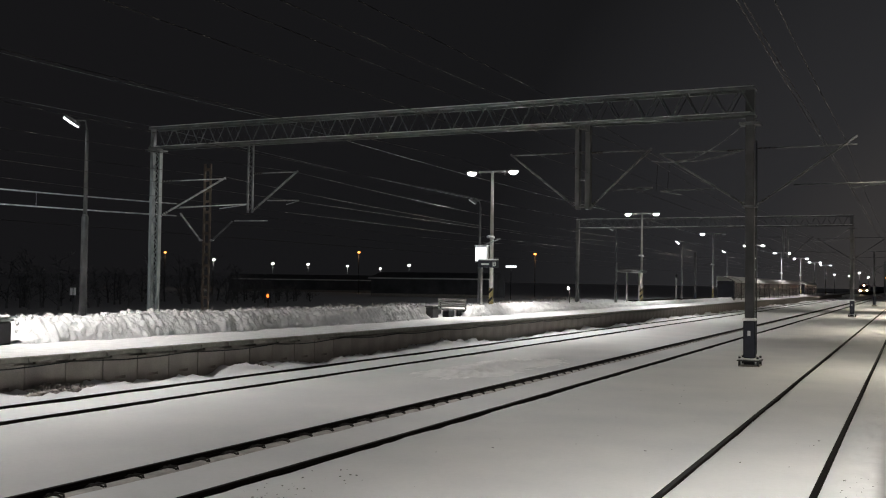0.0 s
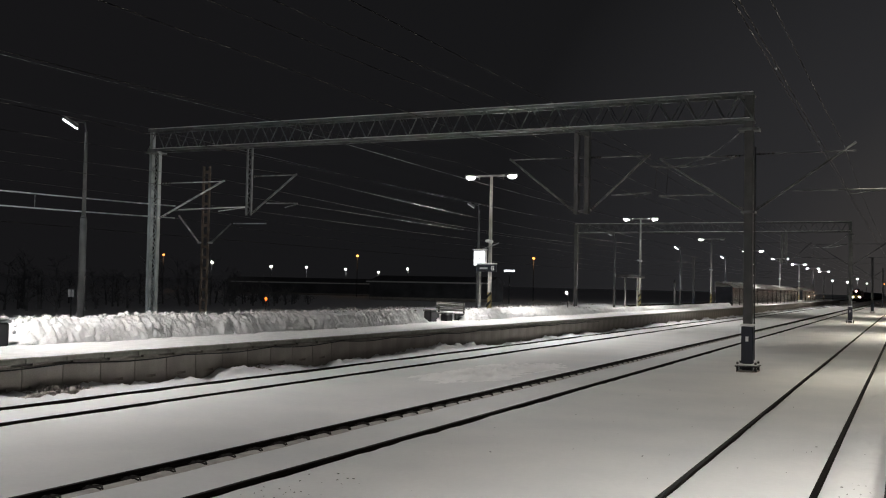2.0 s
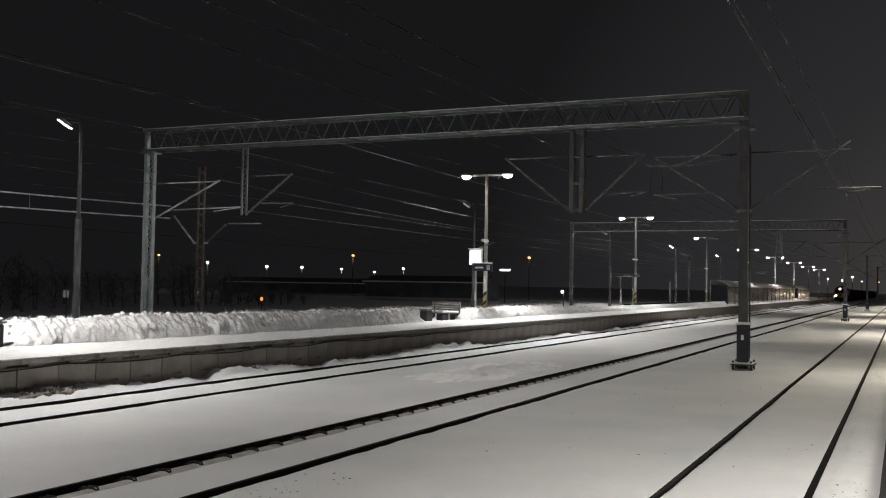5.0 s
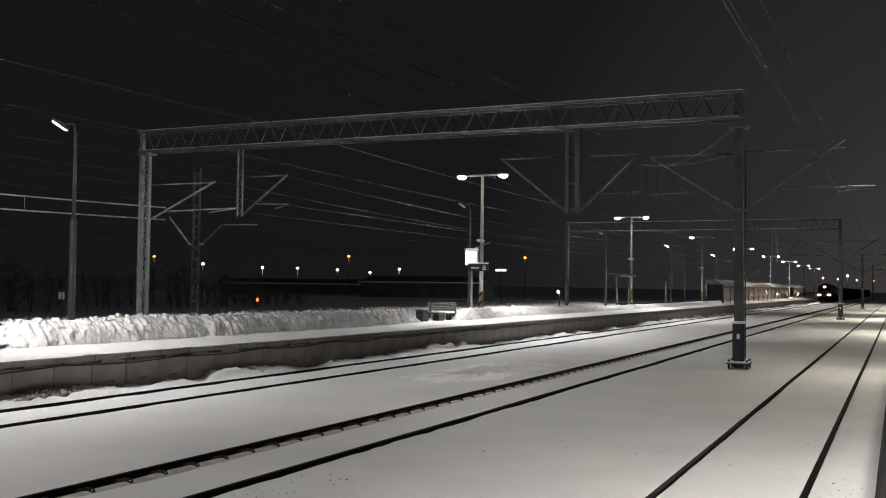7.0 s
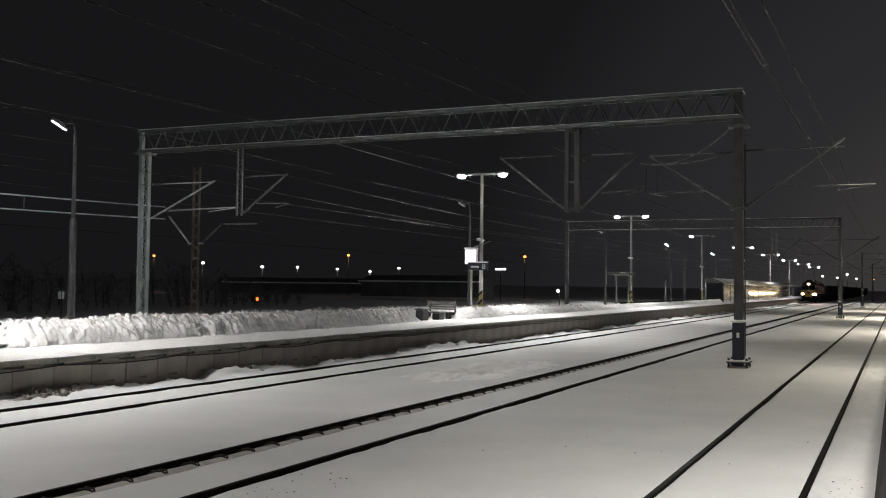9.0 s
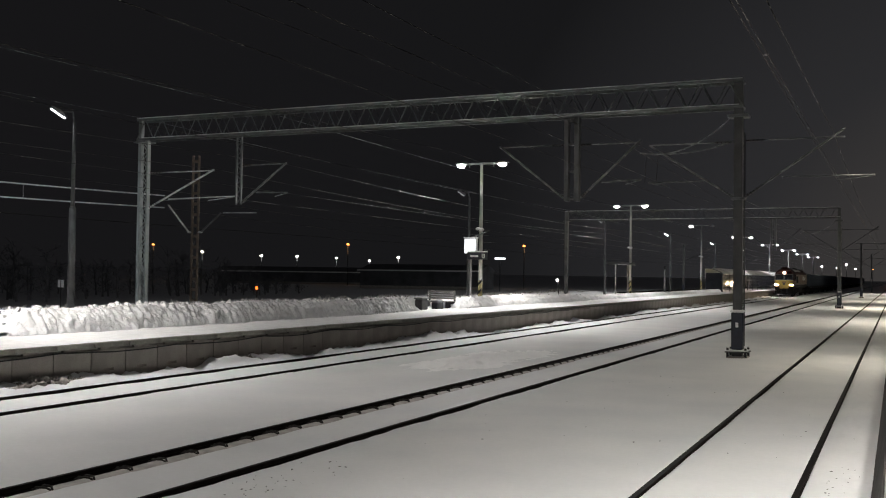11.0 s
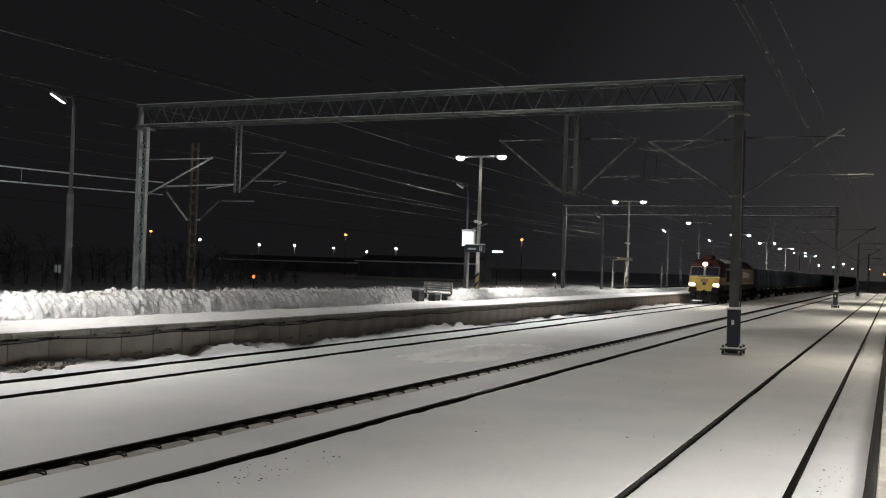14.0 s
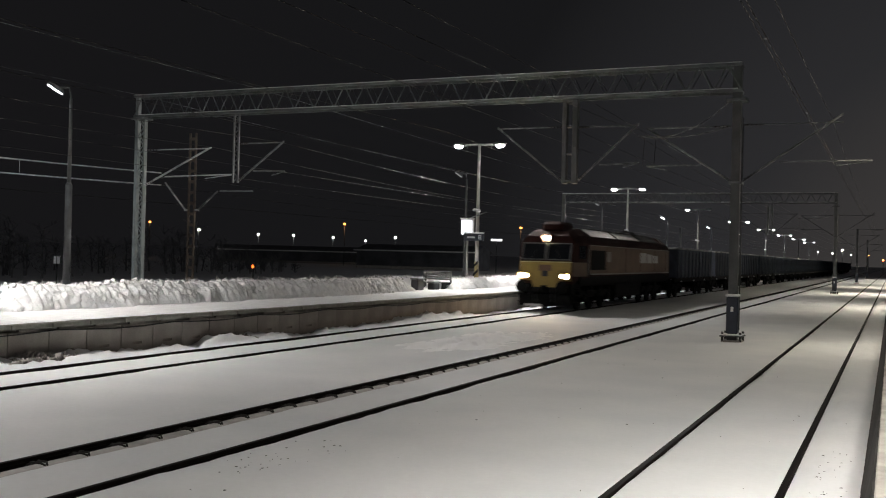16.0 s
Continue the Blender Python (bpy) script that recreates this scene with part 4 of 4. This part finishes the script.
def wagon():
    t = thing("freight_wagon", pose(T1, 380, 0), "dark blue steel open freight wagon with snowy rim", "wagon", "wagons of the train")
    L = WAGON_LEN
    bm = new_bm()
    outer = [(-1.36, 1.25), (-1.40, 3.06), (1.40, 3.06), (1.36, 1.25)]
    body = part("body", prism(bm, outer, 0.62, L - 0.62, "y"), WAGON_M, t)
    bm = new_bm()
    for s in (-1, 1):
        box(bm, s * 1.36, s * 1.47, 0.58, L - 0.58, 3.0, 3.11)
    for y in (0.58, L - 0.66):
        box(bm, -1.36, 1.36, y, y + 0.08, 3.0, 3.11)
    part("top_rim", bm, WAGON_TOP_M, t, "snow-dusted top rim")
    me = None
    for s in (-1, 1):
        for k in range(11):
            if me is None:
                r = part("side_rib", box(new_bm(), -0.05, 0.05, -0.06, 0.06, 1.2, 3.0, 0.01), WAGON_M, body)
                me = r.data
                r.location = (s * 1.43, 0.7 + k * 1.26, 0)
            else:
                share("side_rib", me, body, pose(s * 1.43, 0.7 + k * 1.26, 0))
        part("solebar", box(new_bm(), s * 1.15, s * 1.3, 0.5, L - 0.5, 0.95, 1.245), UNDER_M, t)
        for e, y in ((-1, 0.5), (1, L - 0.5)):
            bm = tube(new_bm(), (s * 0.88, y, 1.05), (s * 0.88, y + e * 0.42, 1.05), 0.1, n=8)
            tube(bm, (s * 0.88, y + e * 0.42, 1.05), (s * 0.88, y + e * 0.48, 1.05), 0.23, n=12)
            part("buffer", bm, UNDER_M, t)
    rng = random.Random(5)
    for k in range(3):
        y = 2.5 + k * 4.2 + rng.uniform(-0.4, 0.4)
        part("clinging_snow", ball(new_bm(), (1.31, y, 1.0), 0.14, 1, (0.25, rng.uniform(0.8, 2.2), 0.3)), BANK_M, t)
    for y in (2.6, L - 2.6):
        bogie(t, y, 1.8, 2)
    return t


N_WAGONS = 20
first = wagon()
wagons = [first] + [copy_thing(first, pose(T1, 400 + 14 * k, 0)) for k in range(1, N_WAGONS)]


# ---- platform furniture ----
def display(x, y):
    t = thing("information_display", pose(x, y, 0.76), "lit white display box hung from a lamp post", "display")
    bx = part("housing", box(new_bm(), -0.30, 0.30, -0.10, 0.10, 2.50, 3.22, 0.015), WHITE_M, t)
    part("lit_panel", box(new_bm(), -0.27, 0.27, -0.108, -0.1005, 2.53, 3.17), LIT_PANEL, bx, "glowing white panel")
    part("panel_mark", box(new_bm(), -0.02, 0.03, -0.112, -0.109, 2.80, 2.86), BLUE_M, bx)
    part("hood", box(new_bm(), -0.33, 0.33, -0.16, 0.12, 3.225, 3.27, 0.01), WHITE_M, t)
    part("stay", tube(new_bm(), (0.1, 0.0, 3.27), (0.62, 0.75, 3.60), 0.03, n=6), STEEL_M, t)
    part("post", tube(new_bm(), (0, 0.02, 0), (0, 0.02, 2.5), 0.05, n=10), POLE_M, t)
    return t


display(-18.17, 43.0)


def platform_sign(x, y):
    t = thing("platform_sign", pose(x, y, 0.76), "navy platform sign with pale number and text bars", "sign")
    b = part("board", box(new_bm(), -0.55, 0.45, -0.05, 0.05, 2.22, 2.56, 0.01), BLUE_M, t)
    part("sign_lettering", box(new_bm(), -0.38, 0.02, -0.054, -0.0505, 2.34, 2.42), WHITE_M, b, "pale unreadable text bar")
    bm = new_bm()
    for a, c, d, e in ((0.2, 0.34, 2.46, 2.49), (0.2, 0.34, 2.375, 2.405), (0.2, 0.34, 2.29, 2.32), (0.2, 0.23, 2.32, 2.46), (0.31, 0.34, 2.32, 2.46)):
        box(bm, a, c, -0.054, -0.0505, d, e)
    part("sign_number", bm, WHITE_M, b)
    part("board_snow", box(new_bm(), -0.56, 0.46, -0.06, 0.06, 2.562, 2.62, 0.02), BANK_M, b, "ridge of snow")
    part("bracket", box(new_bm(), 0.0, 0.08, 0.05, 0.9, 2.35, 2.45), DARK_M, t)
    return t


platform_sign(-17.75, 42.9)


def bench(x, y):
    t = thing("bench", pose(x, y, 0.60, 0, 0, -24), "slatted metal bench standing behind the snow", "bench")
    for sx in (-0.85, 0.85):
        bm = box(new_bm(), sx - 0.03, sx + 0.03, -0.25, 0.3, 0, 0.45)
        box(bm, sx - 0.03, sx + 0.03, 0.24, 0.3, 0.45, 0.95)
        part("frame", bm, DARK_M, t)
    for k in range(5):
        part("seat_slat", box(new_bm(), -0.95, 0.95, -0.25 + 0.1 * k, -0.17 + 0.1 * k, 0.455, 0.49, 0.006), BENCH_M, t)
    for k in range(4):
        part("back_slat", box(new_bm(), -0.95, 0.95, 0.20, 0.235, 0.56 + 0.1 * k, 0.64 + 0.1 * k, 0.006), BENCH_M, t)
    return t


bench(-18.75, 40.6)


def bin_(x, y, w, h, snow, label):
    t = thing("litter_bin", pose(x, y, 0.76), label, "bin", "bins on the platform")
    part("body", box(new_bm(), -w, w, -0.3, 0.3, 0.0, h, 0.04), DARK_M, t)
    part("lid", box(new_bm(), -w - 0.03, w + 0.03, -0.33, 0.33, h, h + 0.06, 0.02), PAINT_M, t)
    if snow:
        part("snow_cap", box(new_bm(), -w, w, -0.3, 0.3, h + 0.062, h + 0.14, 0.05), BANK_M, t)


bin_(-18.2, 37.8, 0.17, 0.46, False, "dark grey grit bin half sunk in snow")
bin_(-18.05, 39.1, 0.16, 0.30, True, "dark litter bin with a cap of snow")
bin_(-18.0, 15.45, 0.26, 0.52, True, "dark grit bin with snow on its lid")


def info_board(x, y):
    t = thing("timetable_stand", pose(x, y, 0.76), "dark flat-roofed timetable stand on two posts", "timetable stand")
    part("roof", box(new_bm(), -0.5, 0.5, -2.0, 2.6, 2.40, 2.58, 0.02), DARK_M, t)
    for y_ in (-1.2, 2.35):
        part("post", tube(new_bm(), (0, y_, 0), (0, y_, 2.40), 0.06, n=8), POLE_M, t)


info_board(-18.4, 71.5)
t = thing("marker_post", pose(-18.3, 86.5, 0.76), "slim grey marker post standing in snow", "post")
part("post", tube(new_bm(), (0, 0, 0), (0, 0, 2.2), 0.09, n=10), PAINT_M, t)
part("post_cap", tube(new_bm(), (0, 0, 2.2), (0, 0, 2.5), 0.12, 0.06, n=10), DARK_M, t)


def shelter(x, y0, y1):
    t = thing("platform_shelter", pose(x, y0, 0.76), "glazed platform shelter with a curved milky roof", "shelter")
    L = y1 - y0
    arc = [(-0.95 + 2.0 * i / 10, 2.62 - 0.62 * (i / 10) ** 2.2) for i in range(11)]
    roof = [(a, b) for a, b in arc] + [(a, b - 0.03) for a, b in reversed(arc)]
    n = int(L / 5)
    for i in range(n):
        part("roof_sheet", prism(new_bm(), roof, L * i / n + 0.05, L * (i + 1) / n - 0.05, "y"), MILKY_M, t, "milky curved roof sheet")
        if i > 0:
            cover = [(a, b + 0.07) for a, b in arc[:9]] + [(a, b + 0.003) for a, b in reversed(arc[:9])]
            part("roof_snow", prism(new_bm(), cover, L * i / n + 0.08, L * (i + 1) / n - 0.08, "y"), BANK_M, t, "snow lying on the roof")
    rib = [(a, b + 0.03) for a, b in arc] + [(a, b - 0.07) for a, b in reversed(arc)]
    for i in range(n + 1):
        y = L * i / n
        part("roof_rib", prism(new_bm(), rib, y - 0.045, y + 0.045, "y"), DARK_M, t)
        part("frame_post", box(new_bm(), 0.92, 1.0, y - 0.06, y + 0.06, 0, 2.02), DARK_M, t)
        if i < n:
            part("pane", box(new_bm(), 0.95, 0.965, y + 0.07, y + L / n - 0.07, 0.2, 1.95), GLASS_M, t).visible_shadow = False
    part("back_wall", box(new_bm(), -0.95, -0.9, 0.05, L - 0.05, 0, 2.55), MILKY_M, t)
    part("end_wall", box(new_bm(), -0.88, 0.9, 0.0, 0.05, 0, 2.1), DARKGLASS_M, t, "dark glass end wall")
    part("mid_rail", box(new_bm(), 0.97, 1.01, 0, L, 1.28, 1.34), DARK_M, t)


shelter(-18.35, 112.0, 182.0)
shelter(-18.35, 192.0, 218.0)

# ---- lattice mast of the yard, with its own arms ----
def lattice_mast(x, y):
    t = thing("lattice_mast", pose(x, y, 0.05), "rusty lattice catenary mast in the yard", "mast")
    for s in (-1, 1):
        part("leg", box(new_bm(), s * 0.2 - 0.05, s * 0.2 + 0.05, -0.05, 0.05, -0.4, 8.7), RUST_M, t)
    for k in range(14):
        part("batten", box(new_bm(), -0.15, 0.15, -0.02, 0.02, 0.5 + 0.6 * k, 0.66 + 0.6 * k), RUST_M, t)
    for s, x, z in ((-1, -1.9, 5.95), (1, 1.75, 5.45)):
        arm = part("cantilever_arm", tube(new_bm(), (s * 0.45, 0, 4.42), (x, 0, z), 0.05, n=6), LAMPLIT_RIME_M if s < 0 else ARM_M, t)
        part("foot_bracket", tube(new_bm(), (s * 0.2, 0, 4.40), (s * 0.5, 0, 4.40), 0.06, n=6), LAMPLIT_RIME_M, arm)
    part("registration_arm", tube(new_bm(), (1.9, 0, 5.46), (4.1, 0, 5.44), 0.035, n=6), LAMPLIT_RIME_M, t)
    part("top_tie", tube(new_bm(), (-2.6, 0, 6.22), (0.2, 0, 6.30), 0.025, n=6), ARM_M, t)
    return t


lattice_mast(-35.8, 45.0)

# ---- small signs and lights of the yard ----
t = thing("yard_sign", pose(-39.6, 39.0, -0.25), "small white board on a short post", "sign")
part("post", tube(new_bm(), (0, 0, 0), (0, 0, 1.6), 0.04, n=6), DARK_M, t)
b = part("board", box(new_bm(), -0.24, 0.24, -0.02, 0.02, 1.55, 2.0), DARK_M, t)
for s in (-1, 1):
    part("board_field", box(new_bm(), s * 0.03, s * 0.21, -0.026, -0.0205, 1.58, 1.97), WHITE_M, b, "white field of the board")
t = thing("shunting_signal", pose(-46.5, 66.3, -0.25), "low signal glowing orange in the yard", "signal")
part("post", tube(new_bm(), (0, 0, 0), (0, 0, 1.1), 0.06, n=8), DARK_M, t)
part("signal_head", ball(new_bm(), (0, -0.05, 1.25), 0.12, 2, (0.8, 1, 1.3)), LIT_AMBER, t)
t = thing("lit_sign", pose(-56.5, 145.5, -0.25), "far lit white sign board on a post", "sign")
part("post", tube(new_bm(), (0, 0, 0), (0, 0, 5.0), 0.07, n=6), DARK_M, t)
part("board", box(new_bm(), -0.85, 0.85, -0.1, 0.1, 5.0, 5.3), LIT_PANEL, t)
t = thing("yard_light", pose(-27.6, 85.6, -0.25), "small lit yard light on a short post", "lamp")
part("post", tube(new_bm(), (0, 0, 0), (0, 0, 2.1), 0.05, n=8), DARK_M, t)
part("lamp_head", ball(new_bm(), (-0.1, -0.1, 2.15), 0.12, 2), LIT_FAR, t)
for x, y, z in ((-2.6, 330, 4.4), (2.8, 300, 4.6)):
    t = thing("line_signal", pose(x, y, -0.2), "distant railway signal glowing red-orange", "signal", "line signals")
    part("post", tube(new_bm(), (0, 0, 0), (0, 0, z), 0.08, n=8), DARK_M, t)
    part("signal_head", ball(new_bm(), (0, -0.1, z), 0.3, 2), LIT_RED, t)


# ---- low building and winter brush behind the yard ----
def shed(x, y, w, d, h, rz):
    t = thing("yard_building", pose(x, y, -0.2, 0, 0, rz), "low dark yard building with snow along its eave", "building", "buildings of the yard")
    wall = part("wall", box(new_bm(), -w, w, -d, d, 0, h), BUILD_M, t)
    part("roof", prism(new_bm(), [(-d - 0.4, h), (0, h + 1.2), (d + 0.4, h)], -w - 0.4, w + 0.4, "x"), BUILD_M, t)
    part("eave_snow", box(new_bm(), -w - 0.4, w + 0.4, -d - 0.46, -d - 0.402, h - 0.02, h + 0.2, 0.02), BANK_M, t, "snow along the eave")
    part("plinth", box(new_bm(), -w - 0.03, w + 0.03, -d - 0.04, -d - 0.003, 0, 0.5), COPE_M, wall)


shed(-74, 156, 10.5, 5, 3.0, 6)
shed(-118, 190, 20, 6, 2.6, 25)


def snow_spill(x0, y0):
    """Loose snow kicked up between the tracks: low sharp ridges over the smooth cover."""
    nx, ny, step_x, step_y = 64, 150, 0.07, 0.09
    verts = []
    for j in range(ny + 1):
        for i in range(nx + 1):
            u, v = (i - nx / 2) * step_x, (j - ny / 2) * step_y
            x, y = x0 + u + 0.05 * v, y0 + v
            g = math.exp(-(u / 1.15) ** 2 - (v / 3.5) ** 2) * (0.75 + 0.5 * fbm(x, y, 0.6))
            r = 1 - abs(fbm(x * 2.4 + 0.5 * y, y * 0.75, 1.3, 3)) * 2.6
            f = 1 - abs(fbm(x * 3.0 - 0.4 * y, y, 2.8, 3)) * 2.6
            verts.append((x, y, snow_height(x, y) + g * (0.02 + 0.15 * max(0, r) ** 1.5 + 0.10 * max(0, f)) - 0.05 * (1 - min(1, g * 1.6))))
    n = nx + 1
    me = bpy.data.meshes.new("snow_spill")
    me.from_pydata(verts, [], [(j * n + i, j * n + i + 1, (j + 1) * n + i + 1, (j + 1) * n + i) for j in range(ny) for i in range(nx)])
    me.materials.append(FRESH_M)
    ob = new("snow_spill", me)
    smooth(ob)
    return tagged(ob, "loose trampled snow between the tracks", "snow", kind="stuff")


snow_spill(-10.3, 25.0)


def weeds():
    rng = random.Random(11)
    bm = new_bm()
    for i in range(22):
        cx, cy, w, h = -28.4 - rng.uniform(0, 2), 22 + i * 3.6, rng.uniform(0.8, 1.6), rng.uniform(0.25, 0.5)
        for _ in range(int(45 * w)):
            p = Vector((cx + rng.gauss(0, w * 0.5), cy + rng.gauss(0, w * 0.5), 0.60))
            q = p + Vector((rng.gauss(0, 0.35), rng.gauss(0, 0.35), 1)).normalized() * h * rng.uniform(0.4, 1.0)
            tube(bm, p, q, 0.014, 0.006, n=3)
            for _ in range(3):
                s = p.lerp(q, rng.uniform(0.4, 0.95))
                tube(bm, s, s + Vector((rng.gauss(0, 0.2), rng.gauss(0, 0.2), rng.uniform(0.05, 0.3))) * h * 0.5, 0.01, 0.005, n=3)
    return tagged(part("weeds", bm, FROST_M), "frosted leafless weeds behind the platform", "weeds", kind="stuff")


weeds()


def thicket():
    """A dense belt of leafless trees and scrub along the far side of the yard."""
    rng = random.Random(21)
    verts, faces = [], []

    def twig(p, q, w):
        n = len(verts)
        verts.extend([(p.x - w, p.y, p.z), (p.x + w, p.y + w, p.z), (q.x, q.y, q.z)])
        faces.append((n, n + 1, n + 2))

    for _ in range(120):
        y = rng.uniform(20, 105)
        x = -52 - 0.12 * y - abs(rng.gauss(0, 9))
        tall = 3.6 * (1 - step(75, 130, y)) + 1.2
        h = tall * rng.uniform(0.55, 1.15) * (0.8 + 0.35 * fbm(x, y, 0.08))
        base = Vector((x, y, -0.4))
        top = base + Vector((rng.gauss(0, 0.4), rng.gauss(0, 0.4), h))
        twig(base, top, 0.10)
        for _ in range(16):
            p = base.lerp(top, rng.uniform(0.1, 0.95))
            q = p + Vector((rng.gauss(0, 0.9), rng.gauss(0, 0.9), rng.uniform(0.2, 1.2))) * (h * 0.16 + 0.2)
            twig(p, q, 0.05)
            for _ in range(4):
                r = p.lerp(q, rng.uniform(0.3, 1))
                twig(r, r + Vector((rng.gauss(0, 0.5), rng.gauss(0, 0.5), rng.uniform(0.0, 0.6))), 0.035)
    me = bpy.data.meshes.new("thicket")
    me.from_pydata(verts, [], faces)
    me.materials.append(BRUSH_M)
    return tagged(new("thicket", me), "dark belt of leafless trees behind the yard", "trees", kind="stuff")


thicket()

# ---- pieces: platform panels, coping slabs, sleepers and rail clips ----
b = box(new_bm(), -0.06, 0.06, 0.006, 1.009, -0.4, 0.58, 0.006)
wall_panel = part("wall_panel", b, CONC_M, far_platform)
wall_panel.location = (PLAT_X - 0.07, 7.71, 0)
b = box(new_bm(), -0.06, 0.06, 0.0, 1.017, -0.4, 0.58)
tight_panel = part("wall_panel", b, CONC_M, far_platform)
tight_panel.location = (PLAT_X - 0.07, 7.71 + 1.017 * 145, 0)
b = box(new_bm(), -0.5, 0.09, 0.006, 1.009, 0.635, 0.735, 0.012)
coping = part("coping_slab", b, COPE_M, far_platform)
coping.location = (PLAT_X, 7.71, 0)
b = box(new_bm(), -0.07, 0.0, 0.25, 0.75, 0.582, 0.633)
lug = part("support_lug", b, CONC_M, far_platform)
lug.location = (PLAT_X, 7.71, 0)
slot = part("lifting_slot", box(new_bm(), -0.0095, -0.004, 0.36, 0.66, 0.13, 0.185, 0.002), SLEEPER_M, far_platform)
slot.location = (PLAT_X, 7.71, 0)
for k in range(1, 145):
    y = 7.71 + 1.017 * k
    share("wall_panel", wall_panel.data if y < 24 else tight_panel.data, far_platform, pose(PLAT_X - 0.07, y, 0))
    share("coping_slab", coping.data, far_platform, pose(PLAT_X, y, 0))
    if y < 24:
        share("support_lug", lug.data, far_platform, pose(PLAT_X, y, 0))
        share("lifting_slot", slot.data, far_platform, pose(PLAT_X, y, 0))
part("far_wall", box(new_bm(), PLAT_X - 0.13, PLAT_X - 0.01, 156.2, 262, -0.4, 0.6), CONC_M, far_platform)
part("far_coping", box(new_bm(), PLAT_X - 0.5, PLAT_X + 0.09, 155.4, 262, 0.602, 0.735), COPE_M, far_platform)
part("near_wall", box(new_bm(), PLAT_X - 0.13, PLAT_X - 0.01, -40, 8, -0.4, 0.6), CONC_M, far_platform)
part("near_coping", box(new_bm(), PLAT_X - 0.5, PLAT_X + 0.09, -40, 7.7, 0.602, 0.735), COPE_M, far_platform)
bm = new_bm()
pts = [Vector((PLAT_X + 0.03, 8 + 0.5 * i, 0.575 - 0.05 * abs(math.sin(i * 0.45)) + 0.02 * fbm(1, i * 0.5, 0.6))) for i in range(90)]
for a, c in zip(pts, pts[1:]):
    tube(bm, a, c, 0.014, n=5)
part("wall_cable", bm, BLACK_M, far_platform, "black cable sagging under the coping")

b = box(new_bm(), -1.25, 1.25, -0.12, 0.12, -0.38, -0.125, 0.02)
sleeper = part("sleeper", b, SLEEPER_M, tracks[T2])
sleeper.location = (0, 7.855, 0)
ys = [3 + 0.3 * i for i in range(240)]
verts = [(-HALF + x, y, -0.078 + 0.005 * fbm(x * 9, y, 2.0) + (0.022 if 0.05 < x < 0.3 else -0.01)) for y in ys for x in (0.04, 0.13, 0.28, 0.39)]
me = bpy.data.meshes.new("icy_ballast")
me.from_pydata(verts, [], [(j * 4 + i, j * 4 + i + 1, j * 4 + i + 5, j * 4 + i + 4) for j in range(len(ys) - 1) for i in range(3)])
me.materials.append(ICE_M)
ice = new("icy_ballast", me)
ice.parent = tracks[T2]
ice["label"] = "dirty ice between rail and snow"
bm = new_bm()
for dy in (-0.05, 0.05):
    tube(bm, (0.06, dy, -0.085), (0.12, dy, -0.028), 0.012, n=6)
    tube(bm, (0.12, dy, -0.028), (0.25, dy * 0.8, -0.026), 0.012, n=6)
    tube(bm, (0.25, dy * 0.8, -0.026), (0.29, dy * 0.2, -0.05), 0.012, n=6)
box(bm, 0.05, 0.12, -0.06, 0.06, -0.10, -0.05, 0.008)
clip = part("rail_clip", bm, CLIP_M, tracks[T2])
clip.location = (-HALF, 7.855, 0)
for k in range(1, 110):
    y = 7.855 + 0.6 * k
    share("sleeper", sleeper.data, tracks[T2], pose(0, y, 0))
    share("rail_clip", clip.data, tracks[T2], pose(-HALF, y, 0))

# dark crumbs on the snow
rng = random.Random(3)
bm = new_bm()
for _ in range(190):
    x, y = (rng.uniform(-6.2, -0.35), rng.uniform(7, 26)) if rng.random() < 0.4 else (rng.uniform(-0.75, -0.35), rng.uniform(7.5, 13))
    if rng.random() < 0.2:
        x, y = rng.gauss(-6.15, 0.25), rng.gauss(9.4, 0.8)
    if min(abs(x - r) for r in RAILS) < 0.25:
        continue
    ball(bm, (x, y, snow_height(x, y) + 0.005), rng.choice((0.004, 0.005, 0.006, 0.007, 0.010)), 1, (rng.uniform(0.7, 2.2), rng.uniform(0.7, 2.2), 0.5))
crumbs = tagged(part("ballast_crumbs", bm, BLACK_M), "dark crumbs of ballast and leaf on the snow", "debris", kind="stuff")


# ---- motion: the train runs in along its track ----
def front(t):
    u = 16.0 - t
    return 40.64 + 19.62 * u - 0.037 * u * u


def motions():
    times = [0.5 * k for k in range(33)]
    walk(loco, [(t, pose(T1, front(t), 0)) for t in times])
    for k, w in enumerate(wagons):
        walk(w, [(t, pose(T1, front(t) + LOCO_LEN + 0.5 + WAGON_LEN * k, 0)) for t in times])
    turns = [i / 30 for i in range(481)]
    for w in loco_wheels:
        x, y, z = w.location
        walk(w, [(t, pose(x, y, z, math.degrees((front(t) - 40.64) / -0.53) % 360.0)) for t in turns])


motions()
